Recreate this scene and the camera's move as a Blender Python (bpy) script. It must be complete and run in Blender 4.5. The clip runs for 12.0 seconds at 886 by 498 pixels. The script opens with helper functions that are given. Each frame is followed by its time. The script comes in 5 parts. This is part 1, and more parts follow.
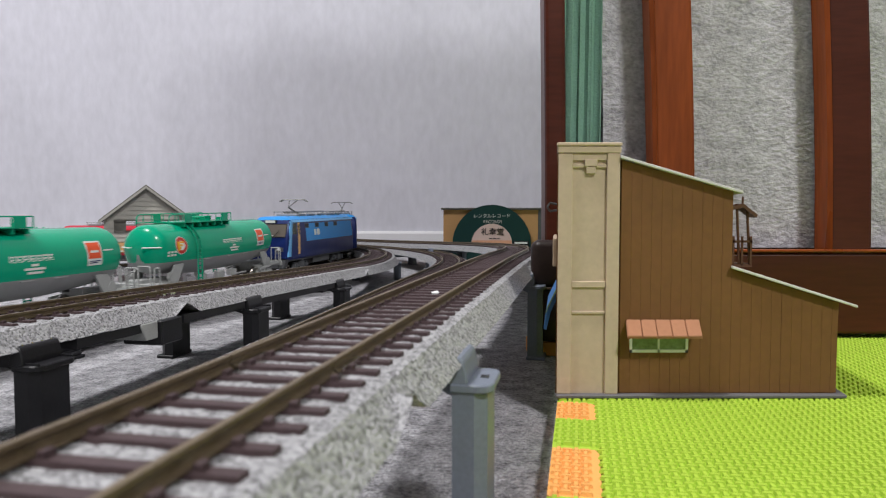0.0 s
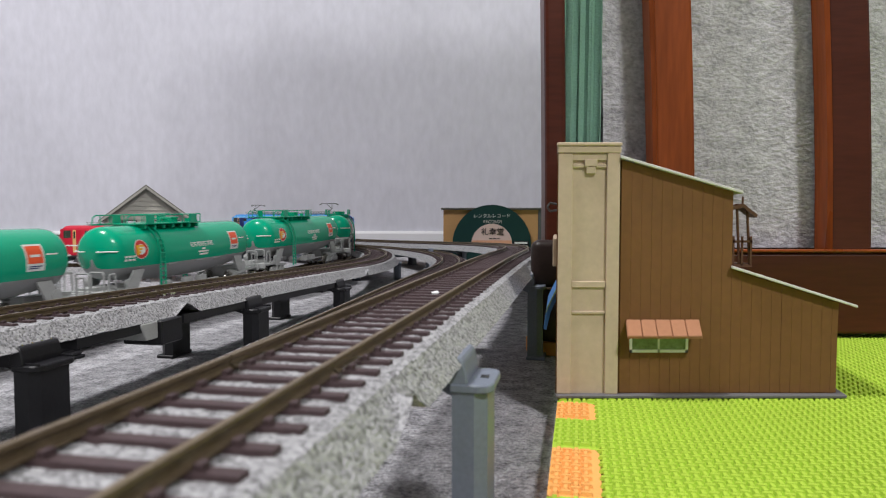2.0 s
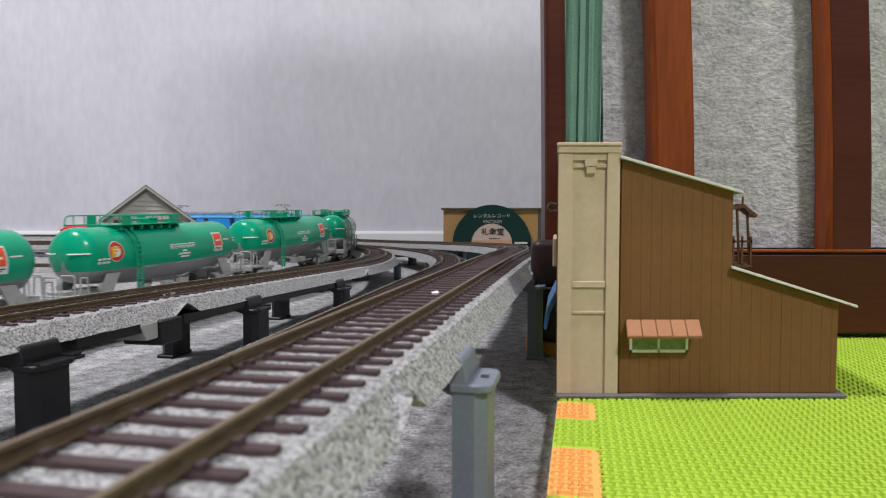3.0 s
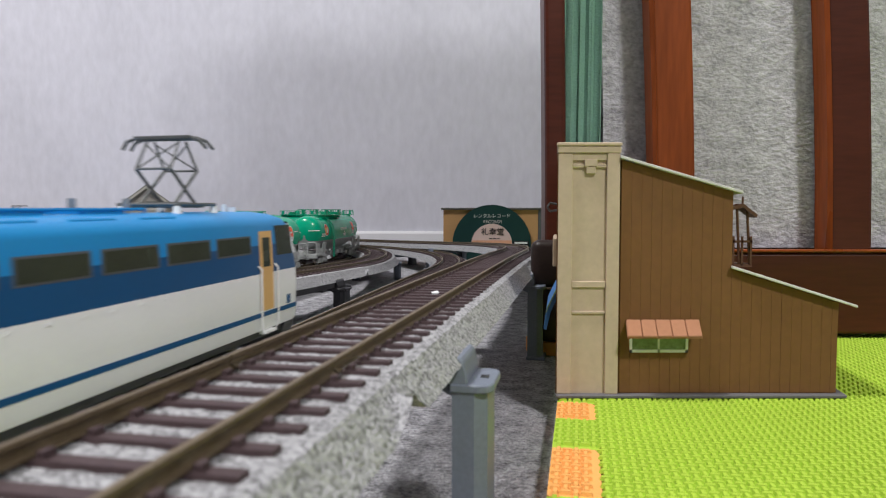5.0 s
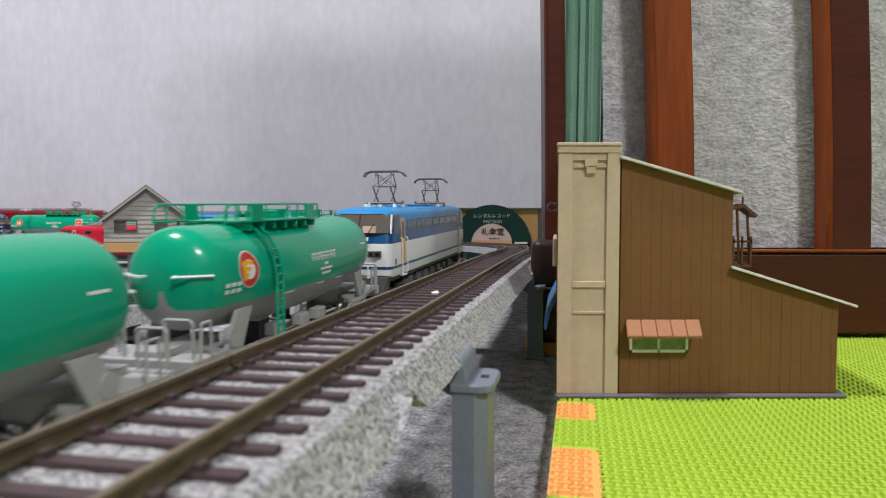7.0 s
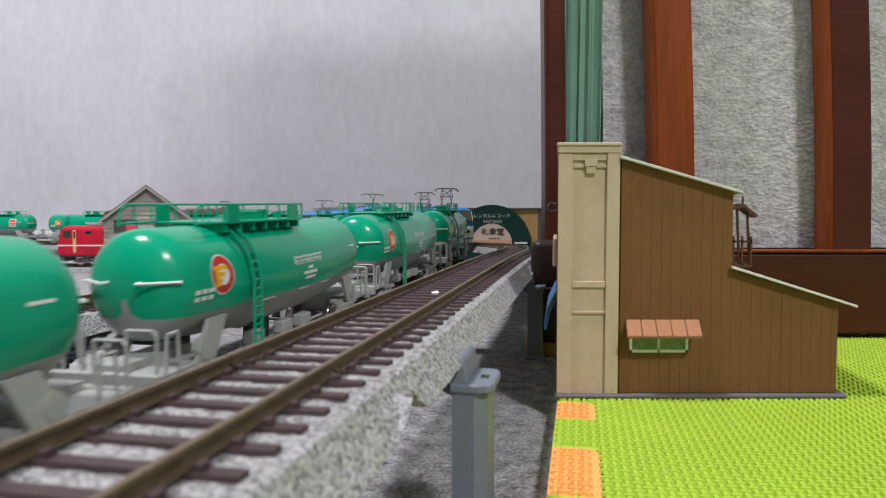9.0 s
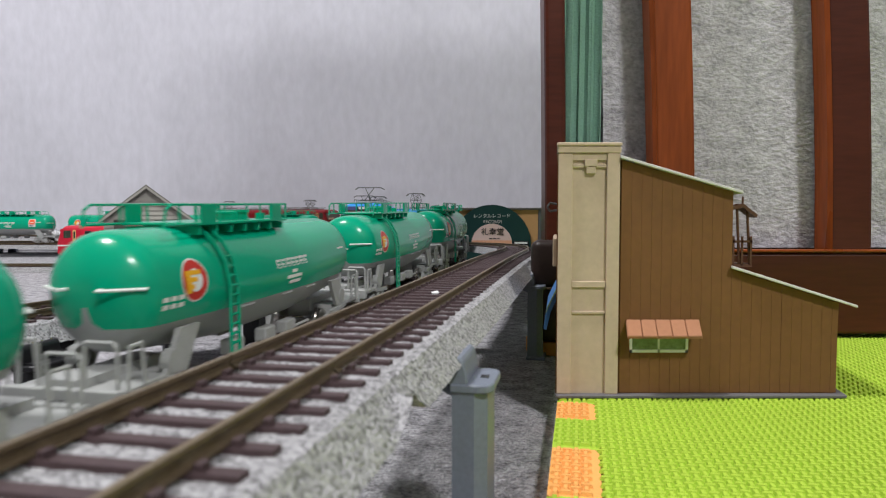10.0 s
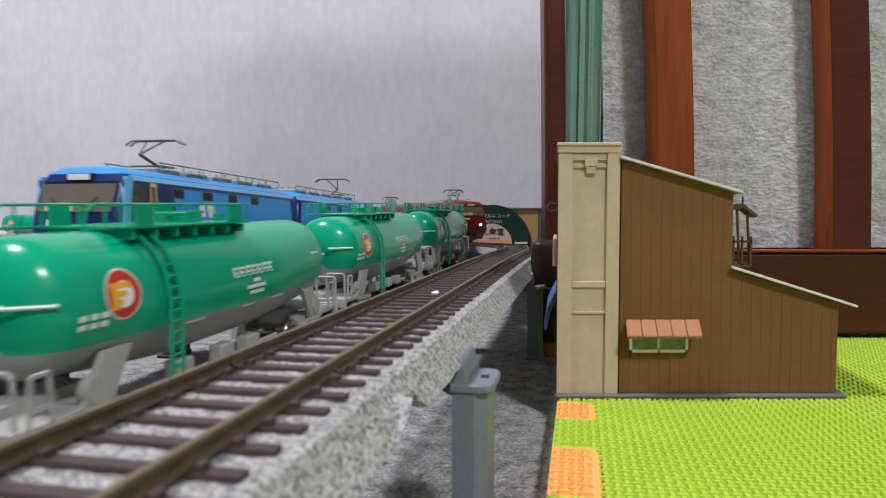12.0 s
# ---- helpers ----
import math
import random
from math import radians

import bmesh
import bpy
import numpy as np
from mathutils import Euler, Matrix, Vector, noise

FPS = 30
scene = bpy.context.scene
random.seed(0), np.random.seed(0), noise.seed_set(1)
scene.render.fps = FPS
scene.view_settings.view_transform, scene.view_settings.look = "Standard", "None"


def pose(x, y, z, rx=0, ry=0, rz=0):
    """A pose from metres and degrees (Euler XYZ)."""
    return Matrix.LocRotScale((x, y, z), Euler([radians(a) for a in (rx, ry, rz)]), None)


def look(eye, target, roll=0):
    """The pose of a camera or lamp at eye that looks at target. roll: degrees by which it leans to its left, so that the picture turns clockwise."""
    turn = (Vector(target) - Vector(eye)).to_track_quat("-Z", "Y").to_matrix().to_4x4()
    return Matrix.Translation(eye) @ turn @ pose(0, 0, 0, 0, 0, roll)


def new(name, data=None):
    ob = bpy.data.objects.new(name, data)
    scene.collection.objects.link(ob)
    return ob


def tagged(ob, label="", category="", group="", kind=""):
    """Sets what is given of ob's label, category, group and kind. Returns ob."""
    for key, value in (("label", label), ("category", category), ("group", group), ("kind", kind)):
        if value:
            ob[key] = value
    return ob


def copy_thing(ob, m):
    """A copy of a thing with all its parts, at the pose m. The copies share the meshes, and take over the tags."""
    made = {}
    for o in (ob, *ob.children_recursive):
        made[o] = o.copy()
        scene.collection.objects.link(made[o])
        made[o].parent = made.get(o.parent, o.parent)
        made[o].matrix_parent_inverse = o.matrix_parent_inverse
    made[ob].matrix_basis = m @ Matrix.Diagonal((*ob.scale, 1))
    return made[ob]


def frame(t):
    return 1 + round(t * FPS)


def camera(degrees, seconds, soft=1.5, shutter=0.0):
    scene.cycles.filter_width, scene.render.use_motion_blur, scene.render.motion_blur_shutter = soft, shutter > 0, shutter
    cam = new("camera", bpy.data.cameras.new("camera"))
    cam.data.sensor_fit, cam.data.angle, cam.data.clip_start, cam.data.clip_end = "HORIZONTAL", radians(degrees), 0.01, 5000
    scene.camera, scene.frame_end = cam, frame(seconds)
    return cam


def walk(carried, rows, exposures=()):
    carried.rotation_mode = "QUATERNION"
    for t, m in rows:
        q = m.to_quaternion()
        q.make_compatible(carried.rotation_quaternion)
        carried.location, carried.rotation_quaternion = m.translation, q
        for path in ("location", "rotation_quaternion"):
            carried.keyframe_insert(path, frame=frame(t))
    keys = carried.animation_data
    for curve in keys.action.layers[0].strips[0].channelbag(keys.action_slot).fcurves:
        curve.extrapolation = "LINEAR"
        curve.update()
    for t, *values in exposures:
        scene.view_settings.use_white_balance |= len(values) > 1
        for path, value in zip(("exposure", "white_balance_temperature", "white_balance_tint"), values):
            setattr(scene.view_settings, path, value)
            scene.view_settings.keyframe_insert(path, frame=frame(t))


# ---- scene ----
cam = camera(66.3, 12.0, soft=1.05, shutter=0.35)
EYE = (0.0, 0.0, 0.070)
VIEW = look(EYE, (0.0, 1.0, 0.070 - 0.0508))
# the nearest rails are soft
cam.data.dof.use_dof, cam.data.dof.focus_distance, cam.data.dof.aperture_fstop = True, 0.37, 42
walk(cam, [(0, VIEW), (12, VIEW)])

# ---- light: a ceiling lamp and an added fill light in a closed room ----
world = bpy.data.worlds.new("world")
world.use_nodes = True
world.node_tree.nodes["Background"].inputs[0].default_value = (0.75, 0.82, 1.0, 1)
world.node_tree.nodes["Background"].inputs[1].default_value = 0.008
scene.world = world
scene.view_settings.exposure = 0.0


def area_lamp(name, at, to, size, watts, colour):
    data = bpy.data.lights.new(name, "AREA")
    data.shape, data.size, data.energy, data.color = "DISK", size, watts, colour
    ob = new(name, data)
    ob.matrix_world = look(at, to)
    return ob


area_lamp("ceiling_lamp_light", (-0.95, 0.0, 2.26), (-0.95, 0.0, 0), 0.4, 55, (1.0, 0.985, 1.0))
# Added fill with no known source; it brightens the trains' right-hand sides.
area_lamp("fill_light_right", (1.0, -1.55, 2.26), (1.0, -1.55, 0), 0.4, 69, (1.0, 0.985, 1.0))


# ---- materials ----
def mat(name, colour, rough=0.5, metal=0.0, var=0.12, scale=120.0, fine=900.0, bump=0.1, depth=0.0003, coat=0.0, stretch=(1, 1, 1), tint=None, rvar=0.1):
    m = bpy.data.materials.new(name)
    m.use_nodes = True
    n, l = m.node_tree.nodes, m.node_tree.links
    b = n["Principled BSDF"]
    b.inputs["Metallic"].default_value = metal
    b.inputs["Coat Weight"].default_value = coat
    b.inputs["Specular IOR Level"].default_value = 0.5 if metal else 0.32
    co = n.new("ShaderNodeTexCoord")
    mp = n.new("ShaderNodeMapping")
    mp.inputs["Scale"].default_value = stretch
    l.new(co.outputs["Object"], mp.inputs["Vector"])
    big = n.new("ShaderNodeTexNoise")
    big.inputs["Scale"].default_value, big.inputs["Detail"].default_value = scale, 4
    small = n.new("ShaderNodeTexNoise")
    small.inputs["Scale"].default_value, small.inputs["Detail"].default_value = fine, 3
    l.new(mp.outputs[0], big.inputs["Vector"])
    l.new(mp.outputs[0], small.inputs["Vector"])
    add = n.new("ShaderNodeMath")
    add.operation = "MULTIPLY_ADD"
    l.new(small.outputs["Fac"], add.inputs[0])
    add.inputs[1].default_value = 0.5
    half = n.new("ShaderNodeMath")
    half.operation = "MULTIPLY"
    half.inputs[1].default_value = 0.5
    l.new(big.outputs["Fac"], half.inputs[0])
    l.new(half.outputs[0], add.inputs[2])
    ramp = n.new("ShaderNodeValToRGB")
    ramp.color_ramp.elements[0].position, ramp.color_ramp.elements[1].position = 0.3, 0.7
    dark = tint or [c * (1 - var) for c in colour]
    ramp.color_ramp.elements[0].color = (*dark, 1)
    ramp.color_ramp.elements[1].color = (*[min(1, c * (1 + var)) for c in colour], 1)
    l.new(add.outputs[0], ramp.inputs[0])
    l.new(ramp.outputs[0], b.inputs["Base Color"])
    rr = n.new("ShaderNodeMapRange")
    rr.inputs["To Min"].default_value, rr.inputs["To Max"].default_value = max(0.02, rough - rvar), min(1, rough + rvar)
    l.new(big.outputs["Fac"], rr.inputs[0])
    l.new(rr.outputs[0], b.inputs["Roughness"])
    if name.startswith("wood"):
        b.inputs["Specular IOR Level"].default_value = 0.2
    if bump:
        bp = n.new("ShaderNodeBump")
        bp.inputs["Strength"].default_value, bp.inputs["Distance"].default_value = bump, depth
        l.new(small.outputs["Fac"], bp.inputs["Height"])
        l.new(bp.outputs[0], b.inputs["Normal"])
    return m


def gravel(name, low, high, scale, bump=0.8, depth=0.0006):
    m = bpy.data.materials.new(name)
    m.use_nodes = True
    n, l = m.node_tree.nodes, m.node_tree.links
    b = n["Principled BSDF"]
    b.inputs["Roughness"].default_value = 0.85
    co = n.new("ShaderNodeTexCoord")
    v = n.new("ShaderNodeTexVoronoi")
    v.inputs["Scale"].default_value = scale
    l.new(co.outputs["Object"], v.inputs["Vector"])
    sep = n.new("ShaderNodeSeparateColor")
    l.new(v.outputs["Color"], sep.inputs[0])
    ramp = n.new("ShaderNodeValToRGB")
    ramp.color_ramp.elements[0].color, ramp.color_ramp.elements[1].color = (*low, 1), (*high, 1)
    e = ramp.color_ramp.elements.new(0.5)
    e.color = (*[(a * 0.35 + c * 0.65) for a, c in zip(low, high)], 1)
    l.new(sep.outputs[0], ramp.inputs[0])
    l.new(ramp.outputs[0], b.inputs["Base Color"])
    bp = n.new("ShaderNodeBump")
    bp.inputs["Strength"].default_value, bp.inputs["Distance"].default_value = bump, depth
    bp.invert = True
    l.new(v.outputs["Distance"], bp.inputs["Height"])
    l.new(bp.outputs[0], b.inputs["Normal"])
    return m


def glass(name, colour=(0.9, 0.95, 0.95), alpha=0.35):
    m = bpy.data.materials.new(name)
    m.use_nodes = True
    n, l = m.node_tree.nodes, m.node_tree.links
    out = n["Material Output"]
    gl, tr, mx = n.new("ShaderNodeBsdfGlossy"), n.new("ShaderNodeBsdfTransparent"), n.new("ShaderNodeMixShader")
    gl.inputs["Roughness"].default_value = 0.05
    gl.inputs["Color"].default_value = (0.9, 0.9, 0.9, 1)
    tr.inputs["Color"].default_value = (*colour, 1)
    mx.inputs[0].default_value = alpha
    l.new(tr.outputs[0], mx.inputs[1])
    l.new(gl.outputs[0], mx.inputs[2])
    l.new(mx.outputs[0], out.inputs["Surface"])
    return m


def glow(name, colour, strength):
    m = bpy.data.materials.new(name)
    m.use_nodes = True
    b = m.node_tree.nodes["Principled BSDF"]
    b.inputs["Base Color"].default_value = (*colour, 1)
    b.inputs["Emission Color"].default_value = (*colour, 1)
    b.inputs["Emission Strength"].default_value = strength
    return m


CARPET = mat("carpet_grey", (0.39, 0.385, 0.405), 0.95, var=0.8, scale=150, fine=700, bump=1.0, depth=0.002)
WALLPAPER = mat("wallpaper", (0.655, 0.655, 0.72), 0.8, var=0.10, scale=9, fine=70, bump=0.35, depth=0.001, stretch=(1, 1, 0.45))
WHITE_PAINT = mat("white_paint", (0.78, 0.78, 0.80), 0.45, var=0.04, scale=20)
# The unseen walls and the ceiling are darkened to hold down bounced light.
PLAIN_WALL = mat("plain_wall", (0.26, 0.25, 0.245), 0.9, var=0.08, scale=5, fine=60)
CEILING = mat("ceiling_paper", (0.45, 0.44, 0.43), 0.9, var=0.03, scale=30)
BALLAST = gravel("ballast", (0.12, 0.12, 0.123), (0.43, 0.43, 0.44), 1700, 0.6, 0.0005)
SLEEPER = mat("sleeper_brown", (0.066, 0.043, 0.045), 0.6, var=0.3, scale=300, fine=1500, bump=0.4)
RAIL = mat("rail_weathered", (0.135, 0.102, 0.060), 0.45, 0.5, var=0.25, scale=150, fine=1200, bump=0.15)
RAIL_TOP = mat("rail_head", (0.17, 0.13, 0.082), 0.5, 0.45, var=0.2, scale=200, fine=1500)
PIER_GREY = mat("pier_grey_plastic", (0.165, 0.19, 0.235), 0.45, var=0.12, scale=60, fine=900, bump=0.15)
PIER_BLACK = mat("pier_black_plastic", (0.012, 0.012, 0.014), 0.4, var=0.2, scale=60, fine=900, bump=0.15)
FOAM_GREEN = mat("foam_green", (0.39, 0.56, 0.05), 0.75, var=0.06, scale=60, fine=2000, bump=0.2)
FOAM_ORANGE = mat("foam_orange", (0.80, 0.39, 0.11), 0.75, var=0.06, scale=60, fine=2000, bump=0.2)
WOOD_RED = mat("wood_red_brown", (0.20, 0.045, 0.010), 0.3, var=0.35, scale=9, fine=70, bump=0.08, coat=0.04, stretch=(6, 6, 0.6), rvar=0.08)
WOOD_DARK = mat("wood_dark_brown", (0.062, 0.015, 0.008), 0.33, var=0.3, scale=9, fine=70, bump=0.08, coat=0.05, stretch=(0.8, 6, 6), rvar=0.08)
FELT = mat("felt_grey", (0.46, 0.45, 0.48), 1.0, var=0.42, scale=160, fine=520, bump=0.8, depth=0.0016, stretch=(0.8, 1, 1.2))
CLOTH_GREEN = mat("cloth_green", (0.17, 0.32, 0.25), 0.95, var=0.15, scale=40, fine=900, bump=0.5, depth=0.0008)
LEATHER = mat("leather_dark_brown", (0.030, 0.018, 0.015), 0.45, var=0.2, scale=60, fine=700, bump=0.3)
CARD_BROWN = mat("card_brown", (0.175, 0.080, 0.026), 0.7, var=0.1, scale=50, fine=400, bump=0.15)
CARD_CREAM = mat("card_cream", (0.51, 0.405, 0.29), 0.75, var=0.1, scale=60, fine=400, bump=0.15)
ROOF_GREY = mat("roof_grey_card", (0.58, 0.57, 0.54), 0.7, var=0.15, scale=60, fine=500)
ROOF_PINK = mat("roof_pinkish", (0.36, 0.17, 0.09), 0.75, var=0.1, scale=80, fine=600)
BASE_GREY = mat("base_card_grey", (0.13, 0.125, 0.13), 0.7, var=0.15, scale=80)
RUST = mat("stair_brown", (0.10, 0.045, 0.025), 0.6, var=0.2, scale=200)
BLUE_CLOTH = mat("awning_blue", (0.05, 0.16, 0.38), 0.7, var=0.1, scale=100)
AWNING_GREEN = mat("awning_green", (0.22, 0.33, 0.2), 0.7, var=0.1, scale=100)
TAN_CARD = mat("tan_card", (0.52, 0.30, 0.13), 0.75, var=0.06, scale=60, fine=500)
SIGN_GREEN = mat("sign_dark_green", (0.010, 0.045, 0.042), 0.45, var=0.1, scale=90)
SIGN_PINK = mat("sign_pale_pink", (0.72, 0.55, 0.50), 0.6, var=0.03, scale=90)
SIDING = mat("siding_grey", (0.36, 0.35, 0.31), 0.75, var=0.08, scale=80, fine=600, bump=0.15)
SIDING_DARK = mat("trim_dark_grey", (0.12, 0.115, 0.10), 0.7, var=0.15, scale=80, fine=600)
TANK_GREEN = mat("tank_green", (0.001, 0.335, 0.185), 0.2, var=0.05, scale=40, fine=1500, bump=0.02, rvar=0.05)
TANK_GREY = mat("tank_grey", (0.31, 0.32, 0.32), 0.42, var=0.07, scale=60, fine=1500, bump=0.03)
PARTS_GREY = mat("bogie_grey", (0.35, 0.36, 0.35), 0.5, var=0.12, scale=150, fine=1500, bump=0.1)
STEEL = mat("steel_wheel", (0.62, 0.60, 0.56), 0.22, 1.0, var=0.1, scale=200)
WHITE_PRINT = mat("white_print", (0.72, 0.76, 0.72), 0.5, var=0.04, scale=200)
RED_PRINT = mat("red_print", (0.52, 0.035, 0.025), 0.4, var=0.05, scale=200)
ORANGE_PRINT = mat("orange_print", (0.78, 0.10, 0.03), 0.4, var=0.05, scale=200)
YELLOW_PRINT = mat("yellow_print", (0.80, 0.42, 0.02), 0.4, var=0.05, scale=200)
BLACK = mat("black_plastic", (0.012, 0.012, 0.013), 0.45, var=0.2, scale=200)
LOCO_WHITE = mat("loco_white", (0.86, 0.87, 0.86), 0.35, var=0.03, scale=60, bump=0.02)
LOCO_LIGHT = mat("loco_sky_blue", (0.012, 0.24, 0.56), 0.35, var=0.04, scale=60, bump=0.02)
LOCO_DARK = mat("loco_deep_blue", (0.006, 0.075, 0.20), 0.35, var=0.05, scale=60, bump=0.02)
NAVY = mat("loco_navy", (0.008, 0.020, 0.115), 0.33, var=0.05, scale=60, bump=0.02)
EH_BLUE = mat("loco_bright_blue", (0.020, 0.27, 0.70), 0.33, var=0.05, scale=60, bump=0.02)
PALE_BLUE = mat("loco_pale_blue", (0.16, 0.45, 0.80), 0.33, var=0.04, scale=60, bump=0.02)
LOCO_RED = mat("loco_red", (0.22, 0.009, 0.013), 0.35, var=0.06, scale=60, bump=0.02)
LOCO_CRIMSON = mat("loco_crimson", (0.52, 0.012, 0.035), 0.35, var=0.06, scale=60, bump=0.02)
DOOR_TAN = mat("door_tan", (0.68, 0.42, 0.16), 0.5, var=0.04, scale=100)
UNDER_GREY = mat("underframe_grey", (0.10, 0.105, 0.11), 0.55, var=0.2, scale=150, fine=1200, bump=0.2)
PANTO = mat("pantograph_grey", (0.13, 0.135, 0.13), 0.4, 0.3, var=0.15, scale=200)
ROOF_GEAR = mat("roof_gear_grey", (0.27, 0.28, 0.29), 0.5, var=0.12, scale=150)
INSULATOR = mat("insulator_white", (0.85, 0.86, 0.86), 0.2, var=0.02, scale=200)
CAB_INSIDE = mat("cab_interior", (0.50, 0.36, 0.25), 0.6, var=0.1, scale=100)
GLASS = glass("cab_glass", (0.42, 0.44, 0.42), 0.16)
GLASS_GREEN = glass("window_film", (0.45, 0.55, 0.36), 0.12)
SCREEN = mat("windscreen", (0.12, 0.105, 0.09), 0.08, var=0.12, scale=15, bump=0)
DARK_GLASS = mat("dark_window", (0.04, 0.05, 0.035), 0.25, var=0.2, scale=80)
HEADLIGHT = glow("headlight", (1.0, 0.93, 0.8), 4.0)


# ---- mesh helpers: meshes are drawn in millimetres ----
MM = 0.001


def part(name, bm, material, parent=None, label="", smooth=False):
    """Links a bmesh as one mesh object under a thing or a part."""
    me = bpy.data.meshes.new(name)
    bmesh.ops.recalc_face_normals(bm, faces=bm.faces)
    bm.transform(Matrix.Scale(MM, 4))
    bm.to_mesh(me)
    bm.free()
    for m in material if isinstance(material, (list, tuple)) else [material]:
        me.materials.append(m)
    if smooth:
        me.shade_smooth()
        me.set_sharp_from_angle(angle=radians(40))
    ob = new(name, me)
    ob.parent = parent
    if label:
        ob["label"] = label
    return ob


def share(name, me, parent, m):
    ob = new(name, me)
    ob.parent = parent
    ob.matrix_basis = m
    return ob


def box(bm, x0, x1, y0, y1, z0, z1, bevel=0.0, seg=1, m=None):
    pts = [(x, y, z) for z in (z0, z1) for y in (y0, y1) for x in (x0, x1)]
    vs = [bm.verts.new(p) for p in pts]
    fs = [bm.faces.new([vs[i] for i in f]) for f in ((0, 2, 3, 1), (4, 5, 7, 6), (0, 1, 5, 4), (2, 6, 7, 3), (0, 4, 6, 2), (1, 3, 7, 5))]
    if bevel:
        es = list({e for f in fs for e in f.edges})
        got = bmesh.ops.bevel(bm, geom=es, offset=bevel, segments=seg, affect="EDGES", profile=0.5)
        vs = list({v for f in got["faces"] for v in f.verts} | {v for v in vs if v.is_valid})
    if m:
        bmesh.ops.transform(bm, matrix=m, verts=vs)
    return vs


def prism(bm, poly, a0, a1, axis="x", bevel=0.0):
    """A polygon drawn across one axis and drawn out along it."""
    def at(p, a):
        return {"x": (a, p[0], p[1]), "y": (p[0], a, p[1]), "z": (p[0], p[1], a)}[axis]
    lo, hi = [bm.verts.new(at(p, a0)) for p in poly], [bm.verts.new(at(p, a1)) for p in poly]
    n = len(poly)
    fs = [bm.faces.new(lo), bm.faces.new(hi[::-1])]
    fs += [bm.faces.new((lo[i], hi[i], hi[(i + 1) % n], lo[(i + 1) % n])) for i in range(n)]
    if bevel:
        bmesh.ops.bevel(bm, geom=list({e for f in fs for e in f.edges}), offset=bevel, segments=1, affect="EDGES")


def rod(bm, p0, p1, r, seg=6, r1=None):
    p0, p1 = Vector(p0), Vector(p1)
    d = p1 - p0
    if d.length < 1e-6:
        return
    q = d.to_track_quat("Z", "Y").to_matrix()
    r1 = r if r1 is None else r1
    a = [bm.verts.new(p0 + q @ Vector((math.cos(2 * math.pi * i / seg) * r, math.sin(2 * math.pi * i / seg) * r, 0))) for i in range(seg)]
    b = [bm.verts.new(p1 + q @ Vector((math.cos(2 * math.pi * i / seg) * r1, math.sin(2 * math.pi * i / seg) * r1, 0))) for i in range(seg)]
    bm.faces.new(a[::-1]), bm.faces.new(b)
    for i in range(seg):
        bm.faces.new((a[i], a[(i + 1) % seg], b[(i + 1) % seg], b[i]))


def wire(bm, pts, r, seg=5):
    for a, b in zip(pts, pts[1:]):
        rod(bm, a, b, r, seg)


def skin(bm, rings, close=True, caps=True, index=None):
    """Faces between rings of equally many points."""
    vs = [[bm.verts.new(p) for p in ring] for ring in rings]
    n = len(vs[0])
    for k in range(len(vs) - 1):
        for i in range(n if close else n - 1):
            f = bm.faces.new((vs[k][i], vs[k][(i + 1) % n], vs[k + 1][(i + 1) % n], vs[k + 1][i]))
            if index:
                f.material_index = index(k, i)
    if caps:
        bm.faces.new(vs[0][::-1]), bm.faces.new(vs[-1])
    return vs


def empty(name, m, **tags):
    ob = new(name)
    ob.empty_display_size = 0.01
    ob.matrix_basis = m
    return tagged(ob, **tags)


def built(name, material, draw, parent=None, label="", smooth=False):
    bm = bmesh.new()
    draw(bm)
    return part(name, bm, material, parent, label, smooth)


# ---- the setting: a closed room ----
built("floor", CARPET, lambda bm: box(bm, -2600, 1700, -2400, 1450, -40, 0))
tagged(bpy.data.objects["floor"], "mottled grey short-pile carpet floor", "carpet", kind="structure")


def wall(name, *dims):
    return tagged(built(name, WALLPAPER if name == "wall_north" else PLAIN_WALL, lambda bm: box(bm, *dims)), "pale lavender-grey wallpapered wall" if name == "wall_north" else "unseen room wall, dim grey to limit bounced light", "wall", kind="structure")


wall("wall_north", -2600, 1700, 1400, 1500, 0, 2400)
wall("wall_south", -2600, 1700, -2500, -2400, 0, 2400)
wall("wall_west", -2700, -2600, -2400, 1400, 0, 2400)
wall("wall_east", 1700, 1800, -2400, 1400, 0, 2400)
tagged(built("ceiling", CEILING, lambda bm: box(bm, -2600, 1700, -2400, 1400, 2400, 2440)), "unseen plain ceiling, greyed to limit bounced light", "ceiling", kind="structure")


def baseboard_profile(bm):
    prism(bm, [(1400, 0), (1390, 0), (1390, 31), (1393, 36), (1400, 36)], -2600, 1700, "x")


tagged(built("baseboard", WHITE_PAINT, baseboard_profile), "white painted baseboard along the wall", "baseboard", kind="structure")


